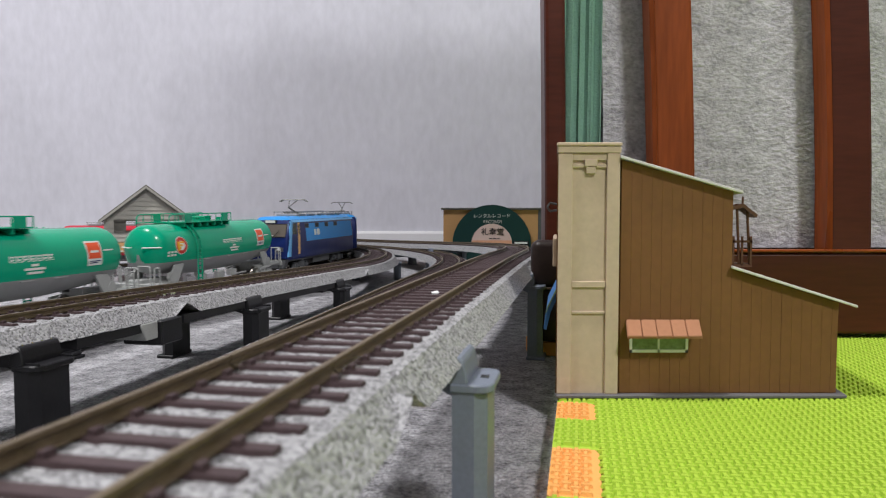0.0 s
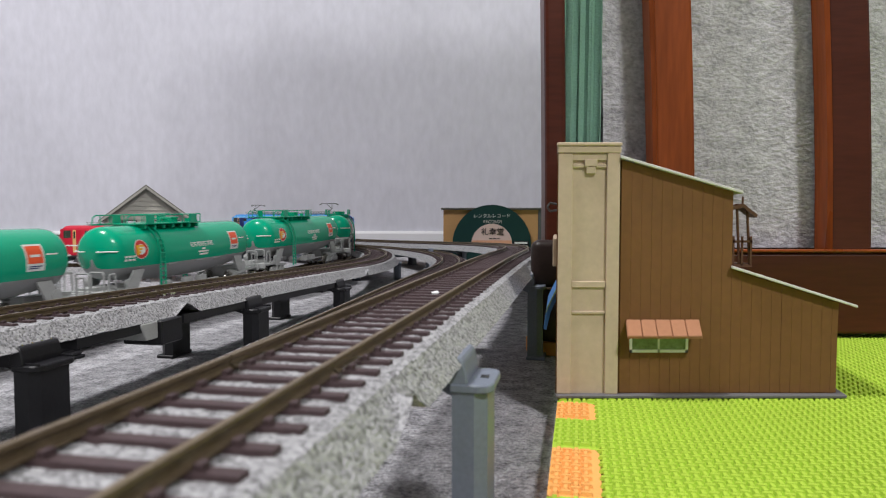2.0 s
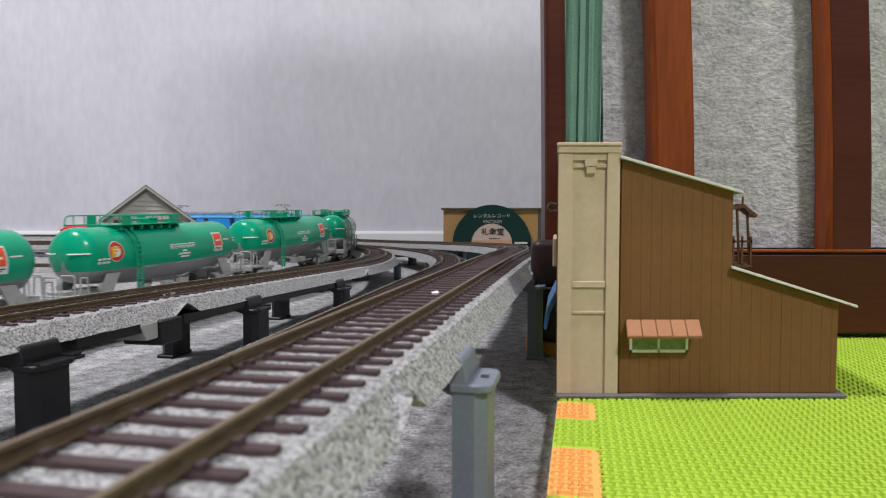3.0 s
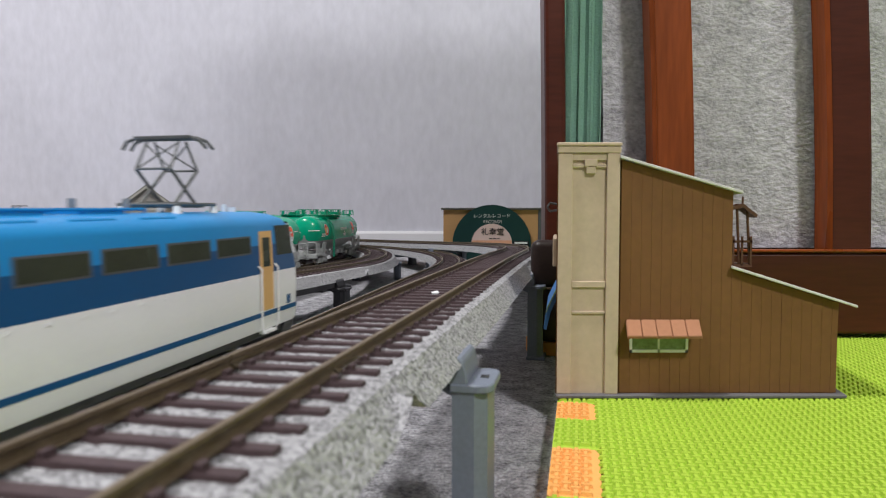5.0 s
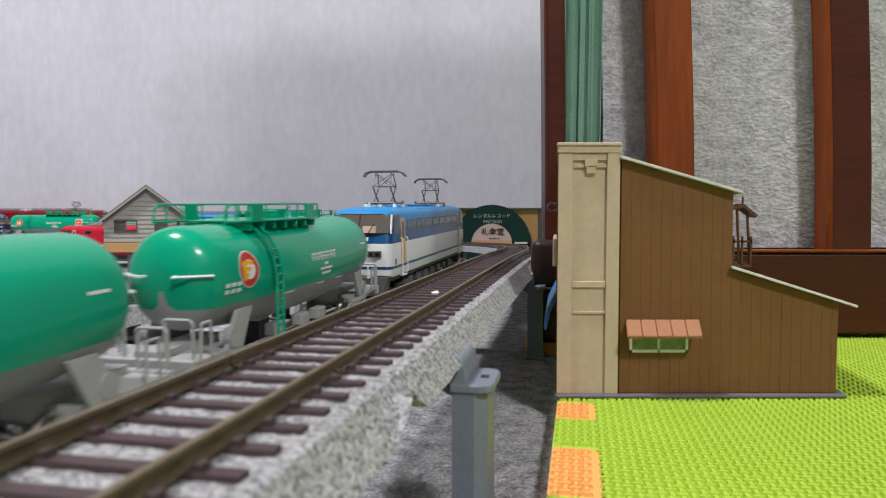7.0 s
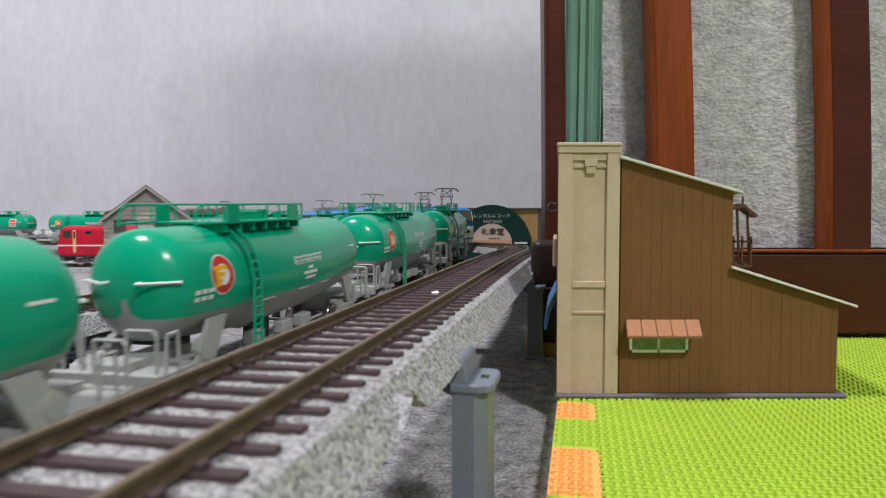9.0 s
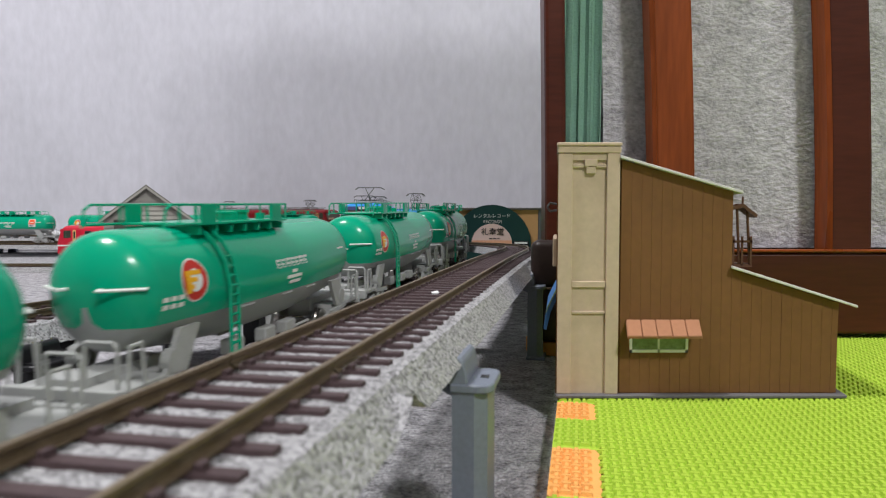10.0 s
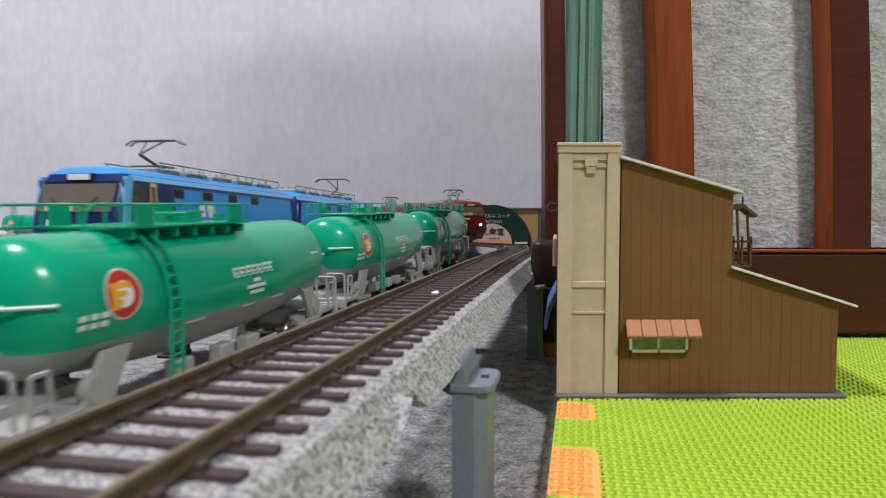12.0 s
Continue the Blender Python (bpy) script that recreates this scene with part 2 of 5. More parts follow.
# ---- tracks: each line is a straight, a bend to the left and a straight along the wall ----
class Line:
    def __init__(self, x0, turn, zs, radius, back=0.45):
        """x0: where the straight crosses y = 0; turn: its heading in radians right of +y; zs: length of straight in y before the bend."""
        self.h, self.r = turn, radius
        self.a = Vector((x0 - back * math.tan(turn), -back))
        self.n1 = (zs + back) / math.cos(turn)
        self.arc = (math.pi / 2 + turn) * radius
        self.heights = [(0, 0.0)]

    def at(self, s):
        """Place and heading (radians right of +y) at s metres along the line."""
        d = Vector((math.sin(self.h), math.cos(self.h)))
        if s <= self.n1:
            return self.a + d * s, self.h
        b = self.a + d * self.n1
        left = Vector((-math.cos(self.h), math.sin(self.h)))
        c = b + left * self.r
        k = min((s - self.n1) / self.r, math.pi / 2 + self.h)
        hh = self.h - k
        p = c - Vector((-math.cos(hh), math.sin(hh))) * self.r
        return p + Vector((math.sin(hh), math.cos(hh))) * max(0.0, s - self.n1 - self.arc), hh

    def z(self, s):
        """Height of the rail head."""
        hs = self.heights
        if s <= hs[0][0]:
            return hs[0][1]
        for (s0, z0), (s1, z1) in zip(hs, hs[1:]):
            if s <= s1:
                u = (s - s0) / (s1 - s0)
                return z0 + (z1 - z0) * u * u * (3 - 2 * u)
        return hs[-1][1]

    def point(self, s, off=0.0, up=0.0):
        p, h = self.at(s)
        return Vector((p.x + off * math.cos(h), p.y - off * math.sin(h), self.z(s) + up))

    def at_y(self, y):
        return (y - self.a.y) / math.cos(self.h)


LINE_1 = Line(-0.0448, radians(11.6), 0.43, 0.735)
LINE_1.heights = [(LINE_1.at_y(0.30), 0.0488), (LINE_1.at_y(0.30) + 0.85, 0.031), (9, 0.027)]
LINE_2 = Line(-0.1150, radians(11.45), 0.55, 0.575)
LINE_2.heights = [(LINE_2.at_y(0.02), 0.0186), (LINE_2.at_y(0.64), 0.0270), (LINE_2.at_y(0.64) + 0.9, 0.022), (9, 0.022)]
LINE_3 = Line(-0.1755, radians(10.9), 0.53, 0.56)
LINE_3.heights = [(LINE_3.at_y(0.15), 0.0408), (LINE_3.at_y(0.62), 0.032), (LINE_3.at_y(0.62) + 0.7, 0.024), (9, 0.024)]
LINE_4 = Line(-0.2854, radians(13.9), 0.65, 0.39)
LINE_4.heights = [(LINE_4.at_y(0.34), 0.0165), (LINE_4.at_y(0.72), 0.0228), (9, 0.0225)]
BED = 9.0      # roadbed and rail height
GAUGE = 16.5


def rail_frames(line, s0, s1, step):
    n = max(2, int((s1 - s0) / step) + 1)
    return [s0 + (s1 - s0) * i / (n - 1) for i in range(n)]


def sweep(bm, line, ss, profile, mats=None, jitter=0.0, notch=0.0):
    rings = []
    for s in ss:
        ring = []
        # the roadbed's foot is cut back at a slant towards each end
        room = min(s - ss[0], ss[-1] - s) / notch if notch else 1.0
        for o, u in profile:
            if room < 1.0:
                u = max(u, -4.6 - (BED - 4.6) * room)
            p = line.point(s, o * MM, u * MM) * 1000
            if jitter:
                p += Vector((random.uniform(-1, 1), random.uniform(-1, 1), random.uniform(-1, 1))) * jitter
            ring.append(p)
        rings.append(ring)
    skin(bm, rings, close=True, caps=True, index=mats)


RAIL_PROFILE = [(-0.45, 0), (0.45, 0), (0.5, -0.6), (0.2, -0.9), (0.2, -1.6), (0.85, -1.9), (0.85, -2.15), (-0.85, -2.15), (-0.85, -1.9), (-0.2, -1.6), (-0.2, -0.9), (-0.5, -0.6)]


def sleeper_mesh():
    bm = bmesh.new()
    prism(bm, [(-1.25, -3.9), (-1.05, -2.1), (1.05, -2.1), (1.25, -3.9)], -14.2, 14.2, "x")
    for x in (-GAUGE / 2, GAUGE / 2):
        for d in (-1.9, 1.9):
            box(bm, x + d - 0.55, x + d + 0.3, -0.8, 0.8, -2.15, -1.35)
    me = bpy.data.meshes.new("sleeper")
    bm.transform(Matrix.Scale(MM, 4))
    bm.to_mesh(me)
    bm.free()
    me.materials.append(SLEEPER)
    return me


SLEEPER_MESH = sleeper_mesh()
PITCH = 0.0067


def track_section(line, s0, s1, near, fine):
    root = empty("track_section", Matrix.Identity(4), label="weathered brown rails on grey ballasted model roadbed", category="model track", group="track sections")
    ss = rail_frames(line, s0, s1, 0.0016 if fine else 0.01)
    if fine:
        across = [(-20.6, -BED)] + [(-20.6 + 4.2 * k / 4, -BED + (BED - 3.2) * k / 4) for k in range(1, 5)]
        across += [(-16.4 + 1.5 * k, -2.75) for k in range(1, 22)] + [(16.4, -3.1)]
        across += [(16.4 + 4.2 * k / 4, -3.2 - (BED - 3.2) * k / 4) for k in range(1, 5)]
        built("roadbed", BALLAST, lambda bm: sweep(bm, line, ss, across, jitter=0.16, notch=0.009), root)
    else:
        built("roadbed", BALLAST, lambda bm: sweep(bm, line, ss, [(-20.6, -BED), (-16.4, -3.2), (16.4, -3.2), (20.6, -BED)]), root)
    for o in (-GAUGE / 2, GAUGE / 2):
        built("rail", [RAIL, RAIL_TOP], lambda bm: sweep(bm, line, rail_frames(line, s0, s1, 0.02), [(a + o, b) for a, b in RAIL_PROFILE], lambda k, i: 1 if i == 0 else 0), root)
        if near:
            def joiner(bm):
                sweep(bm, line, [s0, s0 + 0.009], [(o - 1.5, -1.3), (o + 1.5, -1.3), (o + 1.6, -2.7), (o - 1.6, -2.7)])
            built("rail_joiner", STEEL, joiner, root)
    n = int((s1 - s0) / PITCH)
    if near:
        for k in range(n):
            s = s0 + (k + 0.5) * (s1 - s0) / n
            p, h = line.at(s)
            share("sleeper", SLEEPER_MESH, root, Matrix.Translation(line.point(s)) @ pose(0, 0, 0, rz=-math.degrees(h)))
    else:
        def ties(bm):
            for k in range(n):
                s = s0 + (k + 0.5) * (s1 - s0) / n
                m = Matrix.Translation(line.point(s) * 1000) @ pose(0, 0, 0, rz=-math.degrees(line.at(s)[1]))
                box(bm, -14.2, 14.2, -1.35, 1.35, -4.2, -2.15, m=m)
        tagged(built("sleeper_row", SLEEPER, ties, root), kind="stuff")
    return root


def lay(line, s_end, near_to, fine_to, start=0.0):
    s, cut = start, 0.246
    while s < s_end:
        e = min(s + cut, s_end)
        track_section(line, s, e - 0.0003, s < near_to, s < fine_to and s > 0.2)
        s = e


lay(LINE_1, 3.75, 1.05, 0.95, LINE_1.at_y(0.100) - 0.492)
lay(LINE_2, 2.6, 1.0, 0.7)
for k in range(3, 10):
    track_section(LINE_2, -2.46 + 0.246 * k, -2.2143 + 0.246 * k, False, False)
lay(LINE_3, 3.2, 1.0, 0.9)
lay(LINE_4, 3.4, 0.0, 0.0)


# ---- piers under the tracks ----
def pier(line, s, material, label, out=1.0):
    p, h = line.at(s)
    top = (line.z(s) - BED * MM) * 1000
    root = empty("track_pier", pose(p.x, p.y, 0, rz=-math.degrees(h)), label=label, category="track pier", group="track piers")
    for sx in (-1, 1):
        def column(bm):
            prism(bm, [(18.5 * sx, -7.5), (23 * sx, -7.5), (25.5 * sx, -5.5), (25.5 * sx, 5.5), (23 * sx, 7.5), (18.5 * sx, 7.5)], 0, top - 5.5, "z")
            prism(bm, [(18 * sx, -8.5), (27 * sx, -8.5), (27 * sx, 8.5), (18 * sx, 8.5)], 0, 1.6, "z", 0.4)
        built("column", material, column, root, smooth=False)

        def cap(bm):
            # a rounded top plate with a raised lug that grips the roadbed
            plate = [(18.0, -8.0), (24.0, -8.0), (25.8, -7.4), (26.8, -5.6), (26.8, 5.6), (25.8, 7.4), (24.0, 8.0), (18.0, 8.0)]
            prism(bm, [(sx * x, y) for x, y in plate], top - 5.6, top - 3.8, "z", 0.3)
            prism(bm, [(17.0 * sx, top - 4.2), (21.6 * sx, top - 4.2), (21.6 * sx, top - 2.4), (20.9 * sx, top + 0.6), (20.0 * sx, top + 1.6), (18.9 * sx, top + 1.4), (18.6 * sx, top - 1.0), (17.0 * sx, top - 1.0)], -7.6, 7.6, "y", 0.35)
        c = built("clip", material, cap, root)
        if material is PIER_GREY:
            built("hole", BLACK, lambda bm: prism(bm, [(24.2 * sx + u, v) for u, v in ((-0.9, -1.3), (0.9, -1.3), (0.9, 1.3), (-0.9, 1.3))], top - 5.0, top - 3.74, "z"), c)
        else:
            built("rivet", STEEL, lambda bm: [rod(bm, (19.6 * sx, d, top + 1.4), (19.6 * sx, d, top + 1.75), 0.35, 8) for d in (-5.4, -1.8, 1.8, 5.4)], c)
            built("clip_rib", material, lambda bm: [box(bm, min(21.8 * sx, 26 * sx), max(21.8 * sx, 26 * sx), d - 0.4, d + 0.4, top - 3.8, top - 3.2) for d in (-6.6, 6.6)], c)
    built("crossbeam", material, lambda bm: prism(bm, [(-19, top - 8), (-15, top - 6), (-12, top - 5), (12, top - 5), (15, top - 6), (19, top - 8), (19, top - 0.3), (-19, top - 0.3)], -4, 4, "y", 0.3), root)
    return root


for y in (0.146, 0.335):
    pier(LINE_1, LINE_1.at_y(y), PIER_GREY, "slate-grey plastic pier carrying the raised track")
for ds in (-0.70, -0.46, 0.28, 0.53, 0.78, 1.05, 1.35, 1.65, 1.95, 2.25, 2.55, 2.8):
    pier(LINE_1, LINE_1.at_y(0.335) + ds, PIER_GREY, "slate-grey plastic pier carrying the raised track")
for y in (0.199, 0.331, 0.452):
    pier(LINE_3, LINE_3.at_y(y), PIER_BLACK, "black plastic pier clipped under the track")
for ds in (-0.94, -0.74, -0.56, 0.2, 0.42, 0.66, 0.95, 1.25, 1.55, 1.85, 2.1):
    pier(LINE_3, LINE_3.at_y(0.53) + ds, PIER_GREY, "slate-grey plastic pier carrying the track")
for ds in (-2.7, -2.4, -2.1, -1.8, -1.5, -1.2, -0.95, -0.75, -0.30, -0.1, 0.1, 0.35, 0.6, 0.9, 1.2, 1.45):
    pier(LINE_2, LINE_2.at_y(0.60) + ds, PIER_GREY, "slate-grey low plastic pier under the track")
for ds in (-0.9, -0.6, -0.3, 0, 0.25, 0.5, 0.8, 1.1, 1.4, 1.7, 2.0, 2.25):
    pier(LINE_4, LINE_4.at_y(0.62) + ds, PIER_BLACK, "black low plastic pier under the track")


# dark spacer bars under the raised roadbed
def beam_under(line, s0, s1):
    def draw(bm):
        sweep(bm, line, rail_frames(line, s0, s1, 0.03), [(11, -BED - 0.2), (20.4, -BED - 0.2), (20.4, -BED - 3.4), (11, -BED - 3.4)])
    tagged(built("girder", PIER_BLACK, draw), "thin black plastic girder under the roadbed", "girder", group="girders")


beam_under(LINE_3, LINE_3.at_y(0.214), LINE_3.at_y(0.250))
beam_under(LINE_3, LINE_3.at_y(0.272), LINE_3.at_y(0.322))
beam_under(LINE_3, LINE_3.at_y(0.340), LINE_3.at_y(0.442))


# a black coupling block with a pale clip hung under the joint of the roadbed
def joint_block(line, y):
    s = line.at_y(y)
    p, h = line.at(s)
    under = (line.z(s) - BED * MM) * 1000
    root = empty("joint_block", pose(p.x, p.y, 0, rz=-math.degrees(h)), label="black plastic coupling block with a pale clip under the roadbed", category="track fitting")
    built("block", PIER_BLACK, lambda bm: box(bm, 6, 22.5, 0, 13.5, under - 9.5, under - 0.1, 0.5), root)
    built("clip", PARTS_GREY, lambda bm: prism(bm, [(-10, under - 1.0), (-7, under - 6.5), (-0.2, under - 6.5), (-0.2, under - 0.1), (-10, under - 0.1)], 8, 21, "x", 0.3), root, "pale grey clip")


joint_block(LINE_3, 0.2545)


# ---- rolling stock (heading +y, origin on the rail head) ----
def ring_points(hx, hy, z, corner, bow=0.0, n=5):
    """A rounded rectangle; bow: how far the ends bulge in the middle."""
    pts = []
    for cx, cy, a0 in ((1, 1, 0), (-1, 1, 90), (-1, -1, 180), (1, -1, 270)):
        for k in range(n + 1):
            a = radians(a0 + 90 * k / n)
            x, y = cx * (hx - corner) + corner * math.cos(a), cy * (hy - corner) + corner * math.sin(a)
            y += (1 if y > 0 else -1) * bow * (1 - (x / hx) ** 2) * (abs(y) > hy - corner * 1.01)
            pts.append((x, y, z))
    return pts


def between(levels, z):
    for a, b in zip(levels, levels[1:]):
        if a[0] <= z <= b[0]:
            u = (z - a[0]) / (b[0] - a[0])
            return [p + (q - p) * u for p, q in zip(a, b)]
    return list(levels[-1])


def shell(levels, z0, z1, corner, bow, one_end):
    zs = [z0] + [l[0] for l in levels if z0 < l[0] < z1] + [z1]
    rings = []
    for z in zs:
        _, hy, hx = between(levels, z)
        pts = ring_points(hx, hy, z, min(corner, hx * 0.6), bow)
        if one_end:
            cut = levels[1][1] - 1.0
            pts = [(x, max(y, -cut), zz) for x, y, zz in pts]
        rings.append(pts)
    return rings


def side_panel(bm, levels, y0, y1, z0, z1, side=1, lift=0.15, lean=0.0):
    """A thin plate on the body's side."""
    zs = [z0] + [l[0] for l in levels if z0 < l[0] < z1] + [z1]
    rings = []
    for z in zs:
        x = between(levels, z)[2]
        a, b = y0 + lean * (z - z0), y1 + lean * (z - z0)
        rings.append([(side * (x + lift), a, z), (side * (x + lift), b, z), (side * (x - 0.4), b, z), (side * (x - 0.4), a, z)])
    skin(bm, rings)


def end_panel(bm, levels, x0, x1, z0, z1, end=1, lift=0.15, bow=0.0):
    quads = []
    xs = [x0 + (x1 - x0) * k / 4 for k in range(5)]
    for off in (lift, -0.5):
        for z in (z0, z1):
            _, hy, hx = between(levels, z)
            quads.append([bm.verts.new((x, end * (hy + bow * (1 - (x / hx) ** 2) + off), z)) for x in xs])
    for k in range(4):
        bm.faces.new((quads[0][k], quads[0][k + 1], quads[1][k + 1], quads[1][k]))
    rim = quads[0] + quads[1][::-1]
    rim2 = quads[2] + quads[3][::-1]
    for k in range(len(rim)):
        j = (k + 1) % len(rim)
        bm.faces.new((rim[k], rim2[k], rim2[j], rim[j]))


def wheelset(bm, y, r=5.4):
    for sx in (-1, 1):
        rod(bm, (sx * 7.2, y, r), (sx * 8.2, y, r), r + 0.7, 20)
        rod(bm, (sx * 8.2, y, r), (sx * 9.6, y, r), r, 20)
    rod(bm, (-8, y, r), (8, y, r), 1.0, 8)


def bogie(root, y, material, half=13, heavy=False):
    for d in (-0.6, 0.6):
        built("wheelset", STEEL, lambda bm: wheelset(bm, y + d * half, 5.0), root, smooth=True)

    def side(bm):
        for sx in (-1, 1):
            x0, x1 = sorted((sx * 11.2, sx * 13.2))
            prism(bm, [(y - half, 3.2), (y - half * 0.85, 7.6), (y - half * 0.35, 7.8), (y - half * 0.2, 9.8), (y + half * 0.2, 9.8), (y + half * 0.35, 7.8), (y + half * 0.85, 7.6), (y + half, 3.2), (y + half * 0.5, 2.6), (y + half * 0.3, 4.6), (y - half * 0.3, 4.6), (y - half * 0.5, 2.6)], x0, x1, "x")
            for d in (-0.6, 0.6):
                rod(bm, (sx * 13, y + d * half, 5.0), (sx * 14.6, y + d * half, 5.0), 1.9, 10)
                rod(bm, (sx * 13.6, y + d * half * 0.45, 4.4), (sx * 13.6, y + d * half * 0.45, 8.6), 1.1, 8)
            if heavy:
                box(bm, sx * 13.8 - 1, sx * 13.8 + 1, y - 3, y + 3, 3.4, 8.6)
        box(bm, -12, 12, y - 3, y + 3, 6, 11)
    built("bogie_frame", material, side, root)


def coupler(root, y, sign):
    built("coupler", BLACK, lambda bm: (box(bm, -1.6, 1.6, min(y, y + 7 * sign), max(y, y + 7 * sign), 7.2, 9.6, 0.3), box(bm, -2.6, 2.6, min(y + 4.5 * sign, y + 7 * sign), max(y + 4.5 * sign, y + 7 * sign), 6.8, 10.2, 0.5)), root)


def diamond_pantograph(root, y, base, high=20.0):
    def base_frame(bm):
        for sy in (-1, 1):
            rod(bm, (-9, y + sy * 9, base + 1.6), (9, y + sy * 9, base + 1.6), 0.55)
            rod(bm, (sy * 9, y - 9, base + 1.6), (sy * 9, y + 9, base + 1.6), 0.55)
        rod(bm, (0, y - 9, base + 1.6), (0, y + 9, base + 1.6), 0.9)
        box(bm, -6.5, 6.5, y - 7.5, y + 7.5, base + 0.7, base + 2.0, 0.2)
    p = built("pantograph", PANTO, base_frame, root, "dark grey raised diamond pantograph")
    mid = base + high * 0.56
    for sy in (-1, 1):
        for sx in (-1, 1):
            built("lower_arm", PANTO, lambda bm: rod(bm, (sx * 5.2, y - sy * 5.0, base + 1.8), (sx * 5.2, y + sy * 6.4, mid), 0.48), p)
            built("upper_arm", PANTO, lambda bm: rod(bm, (sx * 5.2, y + sy * 6.4, mid), (sx * 4.8, y + sy * 1.6, base + high - 1.0), 0.36), p)
            built("brace", PANTO, lambda bm: rod(bm, (-sx * 5.0, y + sy * 2.4, base + high - 1.6), (sx * 5.2, y + sy * 6.4, mid), 0.24), p)
        built("crossbar", PANTO, lambda bm: rod(bm, (-5.2, y + sy * 6.4, mid), (5.2, y + sy * 6.4, mid), 0.36), p)

        def shoe(bm):
            d = sy * 1.8
            wire(bm, [(-12.5, y + d, base + high - 3.2), (-11, y + d, base + high - 1.0), (-8.5, y + d, base + high - 0.2), (8.5, y + d, base + high - 0.2), (11, y + d, base + high - 1.0), (13, y + d, base + high - 3.2)], 0.5)
            box(bm, -8.5, 8.5, y + d - 0.8, y + d + 0.8, base + high - 0.4, base + high + 0.4)
        built("contact_shoe", PANTO, shoe, p)
    for sx in (-1, 1):
        for sy in (-1, 1):
            built("insulator", INSULATOR, lambda bm: (rod(bm, (sx * 8.5, y + sy * 9, base - 0.8), (sx * 8.5, y + sy * 9, base + 1.2), 1.3, 10, 0.9)), p, smooth=True)


def arm_pantograph(root, y, base, sign, high=12.0):
    p = built("pantograph", PANTO, lambda bm: box(bm, -7, 7, y - 5, y + 5, base + 0.6, base + 1.4), root, "grey single-arm pantograph, raised")
    built("lower_arm", PANTO, lambda bm: rod(bm, (0, y + 4 * sign, base + 1.5), (0, y - 9 * sign, base + high * 0.45), 0.7), p)
    built("upper_arm", PANTO, lambda bm: [rod(bm, (0, y - 9 * sign, base + high * 0.45), (sx * 4, y + 2 * sign, base + high), 0.4) for sx in (-1, 1)], p)
    for d in (-1.5, 1.5):
        built("contact_shoe", PANTO, lambda bm: wire(bm, [(-13, y + 2 * sign + d, base + high - 1.6), (-10, y + 2 * sign + d, base + high + 0.3), (10, y + 2 * sign + d, base + high + 0.3), (13, y + 2 * sign + d, base + high - 1.6)], 0.45), p)
    for sx in (-1, 1):
        built("insulator", INSULATOR, lambda bm: rod(bm, (sx * 6, y, base - 0.6), (sx * 6, y, base + 0.8), 1.0, 10), p)


def bars(bm, levels, y0, y1, z0, z1, n, side=1, tall=1.0):
    """Unreadable lettering as a row of small bars."""
    w = (y1 - y0) / n
    for k in range(n):
        side_panel(bm, levels, y0 + k * w + w * 0.08, y0 + (k + 1) * w - w * 0.12, z0, z0 + (z1 - z0) * tall, side, 0.12)


